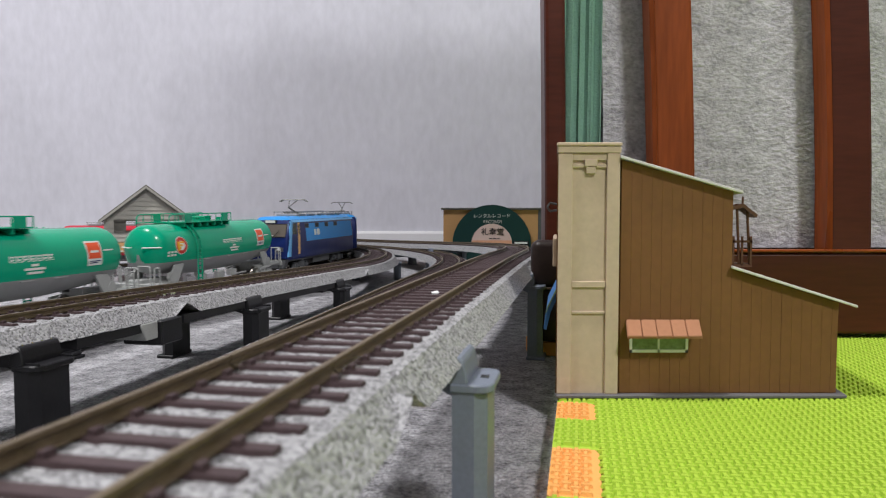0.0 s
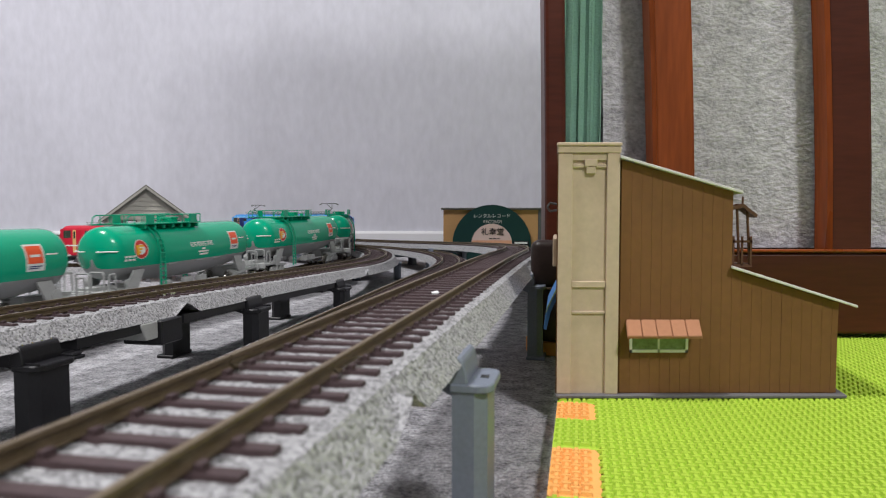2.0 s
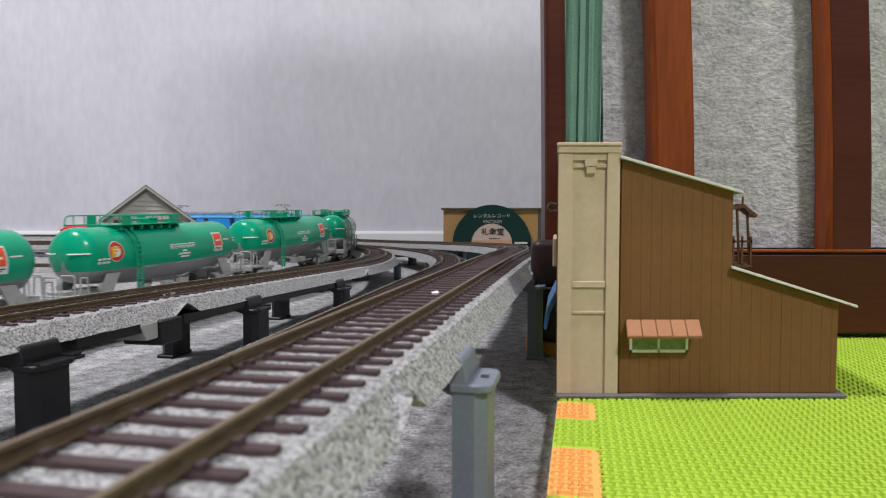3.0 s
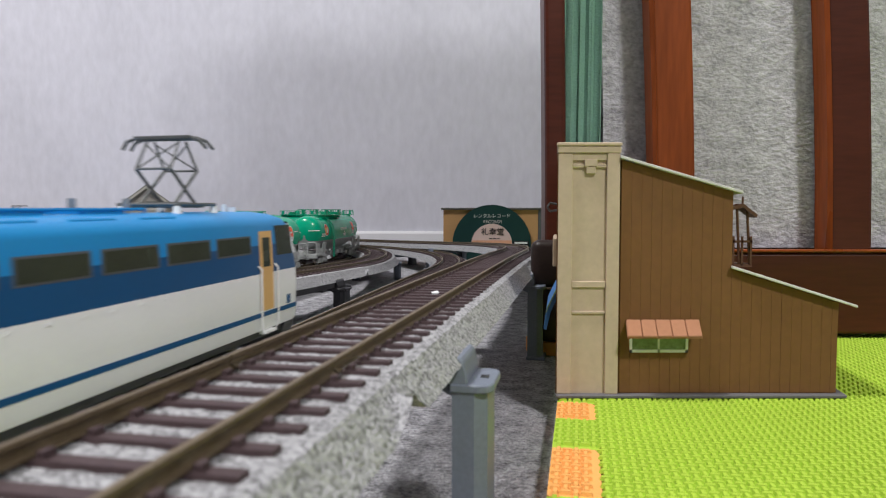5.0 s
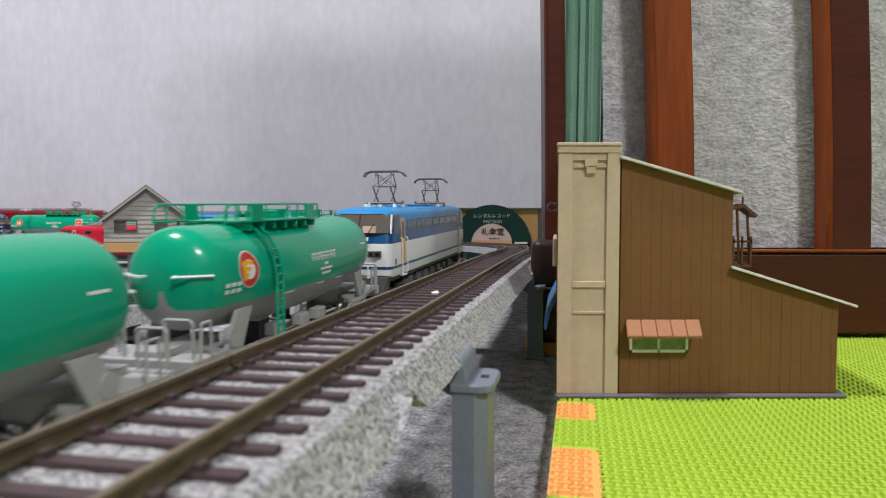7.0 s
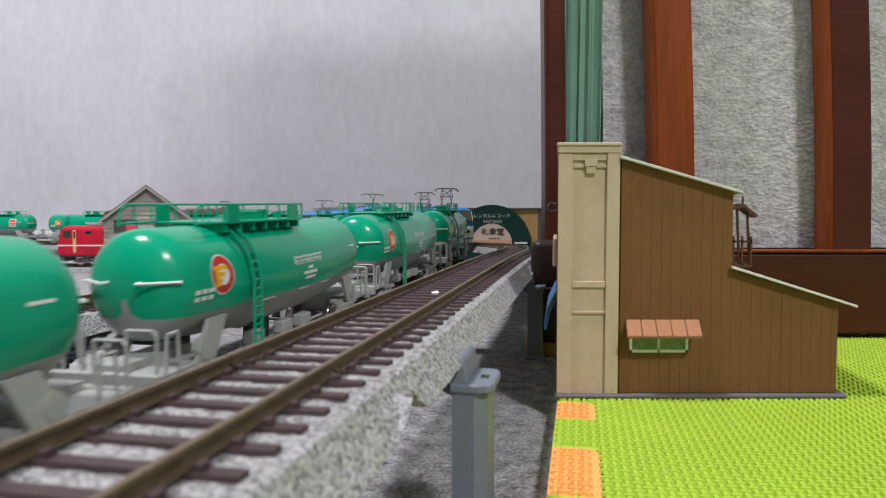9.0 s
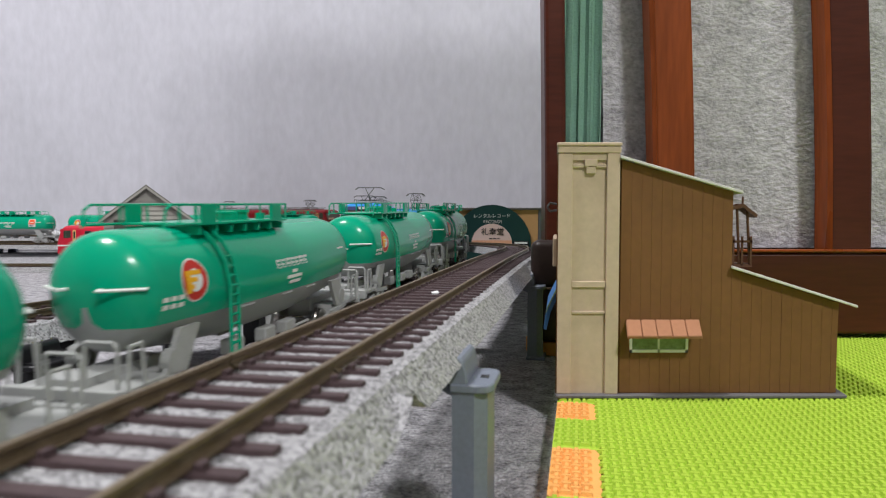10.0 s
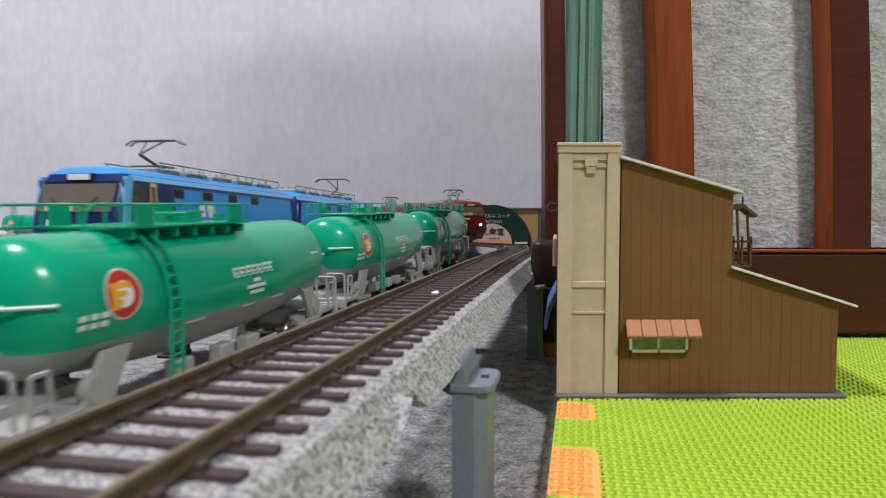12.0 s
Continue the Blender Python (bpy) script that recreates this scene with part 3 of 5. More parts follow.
# the blue and white electric locomotive
def blue_white_loco():
    root = empty("electric_locomotive", Matrix.Identity(4), label="sky-blue, deep-blue and white electric model locomotive on the rails", category="locomotive")
    lv = [(14, 108, 17.2), (15, 109.5, 17.5), (27, 110.5, 17.5), (31.5, 110, 17.5), (35, 109, 17.4), (46, 104.5, 16.9), (48, 102.5, 16), (49.6, 99, 13), (50.4, 95, 8)]
    bow = 2.5
    white = built("lower_body", LOCO_WHITE, lambda bm: skin(bm, shell(lv, 14, 31.5, 3.2, bow, False)), root, "white lower body", True)
    built("waist_band", LOCO_DARK, lambda bm: skin(bm, shell(lv, 31.5, 40.2, 3.2, bow, False)), root, "deep-blue waist band", True)
    up = built("upper_body", LOCO_LIGHT, lambda bm: skin(bm, shell(lv, 40.2, 50.4, 3.2, bow, False)), root, "sky-blue upper body and roof", True)
    built("stripe", LOCO_DARK, lambda bm: skin(bm, [[(x * 1.008, y * 1.0015, z) for x, y, z in r] for r in shell(lv, 18.2, 19.6, 3.2, bow, False)]), root, "deep-blue stripe")
    for side in (-1, 1):
        for k in range(7):
            y = -66.9 + k * 22.3
            f = built("window", UNDER_GREY, lambda bm: side_panel(bm, lv, y - 9.6, y + 9.6, 37.9, 43.3, side, 0.1), root)
            built("pane", DARK_GLASS, lambda bm: side_panel(bm, lv, y - 9.0, y + 9.0, 38.4, 42.8, side, 0.2), f)
        for y in (-86, 86):
            d = built("cab_door", DOOR_TAN, lambda bm: side_panel(bm, lv, y - 4.3, y + 4.3, 20, 44.5, side, 0.14), root, "tan cab door")
            built("pane", DARK_GLASS, lambda bm: side_panel(bm, lv, y - 2.4, y + 2.4, 33.5, 42.5, side, 0.25), d)
            for dy in (-5.6, 5.6):
                built("handrail", LOCO_WHITE, lambda bm: wire(bm, [(side * 17.6, y + dy, 14), (side * 18.6, y + dy, 15), (side * 18.6, y + dy, 33), (side * 17.5, y + dy, 34)], 0.3), root)
            built("step", LOCO_WHITE, lambda bm: (box(bm, side * 17.6 - 1, side * 17.6 + 1, y - 4, y + 4, 13.0, 13.8), wire(bm, [(side * 18, y - 4, 13.2), (side * 18, y - 4, 17)], 0.3)), root)
        for y in (-94, 94):
            built("cab_side_window", DARK_GLASS, lambda bm: side_panel(bm, lv, y - 0.5 if y > 0 else y - 11.0, y + 11.0 if y > 0 else y + 0.5, 36.5, 46.0, side, 0.12, -0.12 if y > 0 else 0.12), root)
        for y in (-103, 100):
            built("mark", LOCO_DARK, lambda bm: bars(bm, lv, y, y + 3, 20, 23, 2, side), root)
        built("rivet_line", LOCO_WHITE, lambda bm: [side_panel(bm, lv, -75 + k * 9, -74 + k * 9, 30.2, 30.7, side, 0.25) for k in range(17)], root)
    for end in (-1, 1):
        fr = built("windscreen_frame", BLACK, lambda bm: end_panel(bm, lv, -16.4, 16.4, 36.4, 47.0, end, 0.1, bow), root)
        for x0, x1 in ((-15.8, -0.35), (0.35, 15.8)):
            built("windscreen", SCREEN, lambda bm: end_panel(bm, lv, x0, x1, 37.0, 46.4, end, 0.25, bow), fr)
        built("dashboard", CAB_INSIDE, lambda bm: (end_panel(bm, lv, -11, -3, 37.1, 39.6, end, 0.3, bow), end_panel(bm, lv, 2, 9, 37.1, 40.6, end, 0.3, bow)), fr)
        for sx in (-1, 1):
            built("pillar", LOCO_WHITE, lambda bm: rod(bm, (sx * 16.5, end * 108.0, 36.6), (sx * 16.0, end * 104.0, 46.4), 0.6), root)
            built("wiper", BLACK, lambda bm: rod(bm, (sx * 5, end * 111.6, 36.4), (sx * 8, end * 109.6, 41.5), 0.25), fr)
            h = built("headlight_box", UNDER_GREY, lambda bm: end_panel(bm, lv, sx * 9 - 3.4, sx * 9 + 3.4, 24.6, 27.8, end, 0.5, bow), root)
            for dx in (-1.7, 1.7):
                built("headlight", BLACK, lambda bm: rod(bm, (sx * 9 + dx, end * 110.6, 26.2), (sx * 9 + dx, end * 113.3, 26.2), 1.2, 10), h)
            built("end_handrail", LOCO_WHITE, lambda bm: wire(bm, [(sx * 6, end * 111, 14), (sx * 6, end * 114, 14), (sx * 6, end * 114, 21), (sx * 6, end * 112, 21.5)], 0.35), root)
            built("jumper_hose", UNDER_GREY, lambda bm: wire(bm, [(sx * 9, end * 112, 12), (sx * 9.4, end * 114.5, 8), (sx * 10, end * 113, 3.5)], 0.5), root)
        tagged(built("number_mark", LOCO_WHITE, lambda bm: [end_panel(bm, lv, -6.0 + 2.0 * k, -4.6 + 2.0 * k, 32.9, 34.9, end, 0.3, bow) for k in range(6)], root, "white unreadable bars"), kind="stuff")
        built("front_skirt", UNDER_GREY, lambda bm: prism(bm, [(-13, 4), (13, 4), (15.5, 14.2), (-15.5, 14.2)], end * 103, end * 110.5, "y", 0.4), root)
        coupler(root, end * 108, end)
        built("roof_horn", INSULATOR, lambda bm: (rod(bm, (0, end * 92, 50.2), (0, end * 92, 52.8), 0.7, 8), rod(bm, (5, end * 88, 50), (5, end * 88, 51.8), 1.2, 10)), root)
    for y in (-67, 0, 67):
        bogie(root, y, UNDER_GREY, 17, True)

    def gear(bm):
        box(bm, -14, 14, -105, 105, 10.6, 14.1, 0.5)
        for k in range(7):
            y = -60 + 20 * k
            for sx in (-1, 1):
                box(bm, sx * 13.5 - 1.5, sx * 13.5 + 1.5, y - 5, y + 5, 6, 10)
    built("underframe", UNDER_GREY, gear, root)

    def roof_work(bm):
        for sx in (-1, 1):
            rod(bm, (sx * 8, -40, 51.4), (sx * 8, 40, 51.4), 0.4)
            for k in range(9):
                rod(bm, (sx * 8, -40 + 10 * k, 49.8), (sx * 8, -40 + 10 * k, 51.4), 0.35)
        for y, w in ((-26, 16), (0, 18), (26, 14)):
            box(bm, -8, 8, y - w / 2, y + w / 2, 49.6, 51.6, 0.5)
        for k in range(4):
            box(bm, 10, 14, -36 + 22 * k, -22 + 22 * k, 48.0, 49.6, 0.3)
    built("roof_gear", LOCO_LIGHT, roof_work, up)
    for x, y in ((3, 40), (-4, 30), (5, -40), (-3, -32)):
        built("arrester", ROOF_GEAR, lambda bm: rod(bm, (x, y, 49.8), (x, y, 54.0), 0.9, 8), up)
    diamond_pantograph(root, -62, 51.0)
    diamond_pantograph(root, 62, 51.0)
    return root


# half of the two-section blue locomotive; its cab faces +y
def blue_half(lead, mats, group, label, pantos=(30,), arm=True, half=77.0, roof=ROOF_GEAR):
    low, mid, nose, pale = mats
    root = empty("electric_locomotive", Matrix.Identity(4), label=label, category="locomotive", group=group)
    lv = [(11.5, half - 2, 17.2), (12.5, half - 0.5, 17.5), (24, half, 17.5), (31, half - 1.2, 17.5), (42, half - 5.2, 17.0), (44.5, half - 6.4, 15.8), (46.6, half - 8.5, 13.5), (47.4, half - 10, 9)]
    built("lower_body", low, lambda bm: skin(bm, shell(lv, 11.5, 25, 2.6, 1.0, True)), root, "", True)
    built("upper_body", low, lambda bm: skin(bm, shell(lv, 25, 44.5, 2.6, 1.0, True)), root, "", True)
    built("roof", mid, lambda bm: skin(bm, shell(lv, 44.5, 47.4, 2.6, 1.0, True)), root, "", True)
    for side in (-1, 1):
        built("cab_side", nose, lambda bm: side_panel(bm, lv, half - 33, half - 8, 12, 42.3, side, 0.08, 0.12), root)
        built("side_band", mid, lambda bm: side_panel(bm, lv, -half + 5, half - 37, 25.5, 41.0, side, 0.06, 0.18), root, "broad bright side panel")
        d = built("cab_door", DOOR_TAN, lambda bm: side_panel(bm, lv, half - 23.5, half - 19.5, 15, 42, side, 0.2), root, "tan cab door")
        built("pane", DARK_GLASS, lambda bm: side_panel(bm, lv, half - 22.6, half - 20.4, 32, 40.5, side, 0.3), d)
        built("cab_side_window", DARK_GLASS, lambda bm: side_panel(bm, lv, half - 17, half - 8.5, 32.5, 41.5, side, 0.2), root)
        for k in range(4):
            y = half - 38 - k * 22
            w = built("window", UNDER_GREY, lambda bm: side_panel(bm, lv, y - 4.2, y + 4.2, 37.0, 41.0, side, 0.1), root)
            built("pane", BLACK, lambda bm: side_panel(bm, lv, y - 3.6, y + 3.6, 37.5, 40.5, side, 0.2), w)
        if lead:
            built("side_mark", WHITE_PRINT, lambda bm: (side_panel(bm, lv, half - 66, half - 60, 30, 35.5, side, 0.12, 0.15), side_panel(bm, lv, half - 58, half - 54, 30, 35.5, side, 0.12, 0.15)), root, "white slanted shape")
        built("eave_stripe", pale, lambda bm: side_panel(bm, lv, -half + 2, half - 9, 42.4, 44.3, side, 0.12), root)
    fr = built("windscreen_frame", BLACK, lambda bm: end_panel(bm, lv, -15.2, 15.2, 30.2, 41.4, 1, 0.12, 1.0), root)
    built("windscreen", SCREEN, lambda bm: end_panel(bm, lv, -14.6, 14.6, 30.8, 40.8, 1, 0.25, 1.0), fr)
    built("dashboard", CAB_INSIDE, lambda bm: end_panel(bm, lv, 0, 12, 31, 34, 1, 0.32, 1.0), fr)
    built("nose_panel", nose, lambda bm: (end_panel(bm, lv, -14.2, 14.2, 13, 30.0, 1, 0.12, 1.0), end_panel(bm, lv, -14, 14, 41.6, 44.4, 1, 0.12, 1.0)), root)
    for sx in (-1, 1):
        built("corner_stripe", pale, lambda bm: prism(bm, [(half - 0.4, 14), (half - 5.5, 14), (half - 9.0, 43.5), (half - 5.4, 43.5)], sx * 16.4, sx * 17.75, "x"), root, "pale blue corner stripe")
        tagged(built("number_mark", WHITE_PRINT, lambda bm: [end_panel(bm, lv, sx * 7 - 3 + 1.6 * k, sx * 7 - 1.8 + 1.6 * k, 26, 28, 1, 0.2, 1.0) for k in range(4)], root), kind="stuff") if sx > 0 else None
        built("corner_panel", pale, lambda bm: end_panel(bm, lv, min(sx * 13.6, sx * 15.6), max(sx * 13.6, sx * 15.6), 13.5, 41.0, 1, 0.15, 0.0), root)
        h = built("headlight_box", UNDER_GREY, lambda bm: end_panel(bm, lv, sx * 9.5 - 3.6, sx * 9.5 + 3.6, 18.5, 22.0, 1, 0.4, 1.0), root)
        built("headlight", HEADLIGHT if arm is not None and group == "lit" else INSULATOR, lambda bm: rod(bm, (sx * 9.5, half - 0.5, 20.2), (sx * 9.5, half + 1.8, 20.2), 1.3, 10), h)
        built("wiper", BLACK, lambda bm: rod(bm, (sx * 5, half + 1.2, 30.6), (sx * 9, half - 1.2, 36), 0.25), fr)
        built("hose", UNDER_GREY, lambda bm: wire(bm, [(sx * 9, half, 12), (sx * 9.6, half + 2.4, 8), (sx * 10, half + 1.6, 4)], 0.5), root)
    lamp = built("route_sign", BLACK, lambda bm: box(bm, -5.4, 5.4, half - 5.4, half - 3.6, 41.9, 44.6, 0.3), root)
    built("sign_face", WHITE_PRINT, lambda bm: box(bm, -4.4, 4.4, half - 3.9, half - 3.4, 42.2, 44.3), lamp)
    built("skirt", UNDER_GREY, lambda bm: prism(bm, [(-12, 4), (12, 4), (15.5, 11.8), (-15.5, 11.8)], half - 7, half - 0.5, "y", 0.4), root)
    coupler(root, half - 3, 1)
    coupler(root, -half + 3, -1)
    for y in (-42, 44):
        bogie(root, y, UNDER_GREY, 16, True)
    built("underframe", UNDER_GREY, lambda bm: (box(bm, -15, 15, -half + 3, half - 5, 9.4, 11.6, 0.4), box(bm, -14.5, 14.5, -18, 20, 4.5, 9.5, 0.6)), root)

    def roof_work(bm):
        for k in range(5):
            y = -62 + 22 * k
            box(bm, -10, 10, y, y + 17, 46.9, 49.4, 0.6)
            for j in range(5):
                rod(bm, (-8 + 4 * j, y + 4, 49.2), (-8 + 4 * j, y + 4, 51), 0.5)
        wire(bm, [(-12, -66, 51), (-12, 44, 51)], 0.35)
        wire(bm, [(12, -66, 51), (12, 44, 51)], 0.35)
        for k in range(8):
            for x in (-12, 12):
                rod(bm, (x, -66 + 15.5 * k, 46), (x, -66 + 15.5 * k, 51), 0.3)
    built("roof_gear", roof, roof_work, root)
    for y in pantos:
        arm_pantograph(root, y, 49.6, -1) if arm else diamond_pantograph(root, y, 48.5, 15)
    return root


# green and grey tank wagon
def tank_wagon(panel):
    root = empty("tank_wagon", Matrix.Identity(4), label="glossy green over grey tank wagon with ladder and top walkway", category="tank wagon", group="tank wagons")
    zb, top = 23.4, 46.6

    def radius(y):
        a = abs(y)
        r = 17.0 - 2.8 * max(0.0, (a - 22) / 60) ** 1.15
        if a > 64:
            r *= math.sqrt(max(0.02, 1 - ((a - 64) / 9.4) ** 2.3))
        return r

    ys = [-73.2, -72.9, -72.4, -71.6, -70.3, -68.6, -66.5, -64] + [-57 + 6 * k for k in range(20)] + [64, 66.5, 68.6, 70.3, 71.6, 72.4, 72.9, 73.2]

    def ring(y, upper):
        r = radius(y)
        body = 17.0 - 2.8 * max(0.0, (abs(y) - 22) / 60) ** 1.15
        zc = top - body
        c = max(-0.98, min(0.98, (zc - zb) / max(r, 0.1)))
        a = math.acos(-c) if abs(c) < 0.98 else (math.pi * 0.94 if c > 0 else math.pi * 0.06)
        if upper:
            return [(r * math.sin(-a + 2 * a * k / 22), y, zc + r * math.cos(-a + 2 * a * k / 22)) for k in range(23)]
        b = 2 * math.pi - 2 * a
        return [(r * math.sin(a + b * k / 12), y, zc + r * math.cos(a + b * k / 12)) for k in range(13)]

    tank = built("tank", TANK_GREEN, lambda bm: skin(bm, [ring(y, True) for y in ys], close=False, caps=True), root, "glossy green upper tank", True)
    built("lower_tank", TANK_GREY, lambda bm: skin(bm, [ring(y, False) for y in ys], close=False, caps=True), root, "grey lower tank", True)
    lv = [(14, 80, 13.6), (20, 80, 14.6), (24, 80, 15.4), (28, 80, 15.7), (31, 80, 15.8), (34, 80, 15.4), (37, 80, 14.2), (40, 80, 12.0)]

    def skin_x(y, z):
        body = 17.0 - 2.8 * max(0.0, (abs(y) - 22) / 60) ** 1.15
        zc = top - body
        return math.sqrt(max(0.1, body * body - (z - zc) ** 2))

    def patch(bm, y0, y1, z0, z1, side, lift=0.1, n=3):
        rows = []
        for i in range(n + 1):
            z = z0 + (z1 - z0) * i / n
            rows.append([bm.verts.new((side * (skin_x(y, z) + lift), y, z)) for y in (y0, (y0 + y1) / 2, y1)])
        for a, b in zip(rows, rows[1:]):
            for k in range(2):
                bm.faces.new((a[k], a[k + 1], b[k + 1], b[k]))

    def disc(bm, yc, zc, r, side, lift):
        n, rings = 24, []
        for q in (0.5, 1.0):
            rings.append([])
            for k in range(n):
                a = 2 * math.pi * k / n
                y, z = yc + q * r * math.cos(a), zc + q * r * math.sin(a)
                rings[-1].append(bm.verts.new((side * (skin_x(y, z) + lift), y, z)))
        mid = bm.verts.new((side * (skin_x(yc, zc) + lift), yc, zc))
        for k in range(n):
            j = (k + 1) % n
            bm.faces.new((mid, rings[0][k], rings[0][j]))
            bm.faces.new((rings[0][k], rings[1][k], rings[1][j], rings[0][j]))

    for side in (-1, 1):
        yl = -52 * side
        rim = built("emblem_rim", WHITE_PRINT, lambda bm: disc(bm, yl, 33.2, 5.6, side, 0.08), tank)
        built("emblem_ring", RED_PRINT, lambda bm: disc(bm, yl, 33.2, 5.2, side, 0.14), rim, "red ring")
        built("emblem_core", WHITE_PRINT, lambda bm: disc(bm, yl, 33.2, 3.0, side, 0.20), rim)

        def bolt(bm):
            for k in range(3):
                patch(bm, yl - side * (4.0 - 0.6 * k), yl + side * (2.4 - 1.6 * k), 34.6 - 1.8 * k, 35.8 - 1.8 * k, side, 0.28, 2)
            patch(bm, yl - side * 4.0, yl - side * 1.8, 30.0, 35.8, side, 0.26, 3)
        built("emblem_mark", YELLOW_PRINT, bolt, rim, "yellow shape")
        rnd = random.Random(4)

        def words(bm):
            for k in range(7):
                y = side * (-6.5 + 3.6 * k)
                # strokes of a character too small to read
                patch(bm, y, y + side * 0.7, 31.8, 34.6, side)
                patch(bm, y + side * 1.0, y + side * 3.0, 33.8, 34.5 + rnd.uniform(-0.1, 0.1), side, 0.1, 1)
                patch(bm, y + side * 1.0, y + side * (2.4 + rnd.uniform(0, 0.6)), 32.5, 33.2, side, 0.1, 1)
                patch(bm, y + side * (1.4 + rnd.uniform(0, 0.8)), y + side * 2.9, 31.6, 32.1, side, 0.1, 1)
            for row, (a, b) in enumerate(((5, 9), (1, 13), (3, 12))):
                patch(bm, side * a, side * b, 29.4 - 1.8 * row, 30.5 - 1.8 * row, side, 0.1, 1)
            for row in range(2):
                for k in range(3):
                    patch(bm, side * (-65 + 3.0 * k), side * (-62.8 + 3.0 * k), 29 - 1.9 * row, 30.2 - 1.9 * row, side, 0.1, 1)
            patch(bm, side * 53, side * 60, 34.2, 34.9, side, 0.1, 1)
        tagged(built("lettering", WHITE_PRINT, words, tank, "white unreadable bars"), kind="stuff")
        if panel:
            q = built("placard", WHITE_PRINT, lambda bm: patch(bm, side * 40.5, side * 51.5, 27.0, 39.6, side, 0.14, 6), tank, "white-edged placard")
            built("placard_field", ORANGE_PRINT, lambda bm: patch(bm, side * 41.3, side * 50.7, 30.6, 38.8, side, 0.22, 5), q, "orange-red field")
            built("placard_text", NAVY, lambda bm: [patch(bm, side * 41.9, side * (50.0 - 2 * k), 29.0 - 0.9 * k, 29.5 - 0.9 * k, side, 0.22, 1) for k in range(2)], q)
            built("placard_lines", WHITE_PRINT, lambda bm: patch(bm, side * 43, side * 49, 33.6, 34.8, side, 0.3, 1), q)
        yd = -36.5 * side

        def ladder(bm):
            for d in (-2.2, 2.2):
                wire(bm, [(side * 8.5, yd + d, 46.8), (side * 13.2, yd + d, 42.5), (side * 16.6, yd + d, 37), (side * 18.0, yd + d, 30), (side * 18.0, yd + d, 7)], 0.55)
            for k in range(12):
                z = 8.5 + 2.7 * k
                x = 18.0 if z < 30 else 18.0 - (z - 30) * 0.2 - max(0, z - 37) * 0.35
                rod(bm, (side * x, yd - 2.2, z), (side * x, yd + 2.2, z), 0.42)
        built("ladder", TANK_GREEN, ladder, root, "green ladder")
        for y in (-24, 4, 24):
            built("step_plate", TANK_GREY, lambda bm: box(bm, side * 14.2 - 1.2, side * 14.2 + 1.6, y - 4, y + 4, 22.2, 22.9, 0.2), root)
        for e in (-1, 1):
            built("grab_rail", WHITE_PRINT, lambda bm: wire(bm, [(side * 12.4, e * 67.5, 33), (side * 13.8, e * 69.5, 33), (side * 5, e * 75.4, 33), (side * 4.5, e * 72.2, 33)], 0.4), root)

    def deck(bm):
        box(bm, -12, 12, -44, 12, 46.9, 47.7, 0.2)
    d = built("walkway", TANK_GREEN, deck, root, "green walkway")
    for k in range(7):
        y = -42 + 8.6 * k
        built("deck_beam", TANK_GREEN, lambda bm: box(bm, -11.4, 11.4, y - 0.5, y + 0.5, 44.4, 46.7), d)
    for sx in (-1, 1):
        def rails(bm):
            wire(bm, [(sx * 11.6, -59, 46.6), (sx * 11.6, -58, 51.2), (sx * 11.6, -55.5, 52.6), (sx * 11.6, 12, 52.6), (sx * 11.6, 12, 47)], 0.38)
            rod(bm, (sx * 11.6, -58, 47.4), (sx * 11.6, -44, 47.4), 0.4)
            for y in (-52, -44, -32, -16, -7, 0):
                rod(bm, (sx * 11.6, y, 47), (sx * 11.6, y, 52.6), 0.34)
        built("railing", TANK_GREEN, rails, d)
        for y in (-38.5, 4.5):
            built("guard_plate", TANK_GREEN, lambda bm: box(bm, sx * 11.6 - 0.4, sx * 11.6 + 0.4, y - 3.6, y + 3.6, 47.2, 52.8, 0.2), d)
    built("manhole", TANK_GREEN, lambda bm: (rod(bm, (0, -4, 45), (0, -4, 50), 5, 16), rod(bm, (0, -4, 50), (0, -4, 50.8), 5.6, 16), rod(bm, (3, 10, 46), (3, 10, 49.6), 1.6, 10), wire(bm, [(-6, -12, 47.5), (-6, -12, 50), (6, -12, 50), (6, -12, 47.5)], 0.5)), d)
    for e in (-1, 1):
        def end_deck(bm):
            box(bm, -14, 14, min(e * 62, e * 82), max(e * 62, e * 82), 9.6, 11.4, 0.3)
            box(bm, -15, 15, min(e * 80.5, e * 82.5), max(e * 80.5, e * 82.5), 8.0, 12.2, 0.3)
            box(bm, -4, 4, min(e * 50, e * 80), max(e * 50, e * 80), 8.5, 13.5)
        f = built("end_frame", PARTS_GREY, end_deck, root, "light grey end frame")
        for sx in (-1, 1):
            built("end_handrail", PARTS_GREY, lambda bm: wire(bm, [(sx * 14.2, e * 81, 11), (sx * 14.2, e * 81, 21.5), (sx * 13.4, e * 81, 22.6), (sx * 6.5, e * 81, 22.6), (sx * 6, e * 81, 21.8), (sx * 6, e * 81, 11)], 0.5), f)
            built("side_handrail", PARTS_GREY, lambda bm: wire(bm, [(sx * 14.4, e * 78, 11), (sx * 14.4, e * 77.2, 21), (sx * 14.4, e * 72.8, 21), (sx * 14.4, e * 72, 11)], 0.5), f)

            def saddle(bm):
                prism(bm, [(e * 64, 10.5), (e * 54.5, 10.5), (e * 48, 21.5), (e * 57, 21.5)], sx * 12.8, sx * 14.2, "x")
                prism(bm, [(e * 64, 9.2), (e * 46, 7.8), (e * 46, 9.4), (e * 64, 11)], sx * 13.4, sx * 14.8, "x")
                rod(bm, (sx * 12, e * 60.0, 14.0), (sx * 14.6, e * 60.0, 14.0), 3.0, 14)
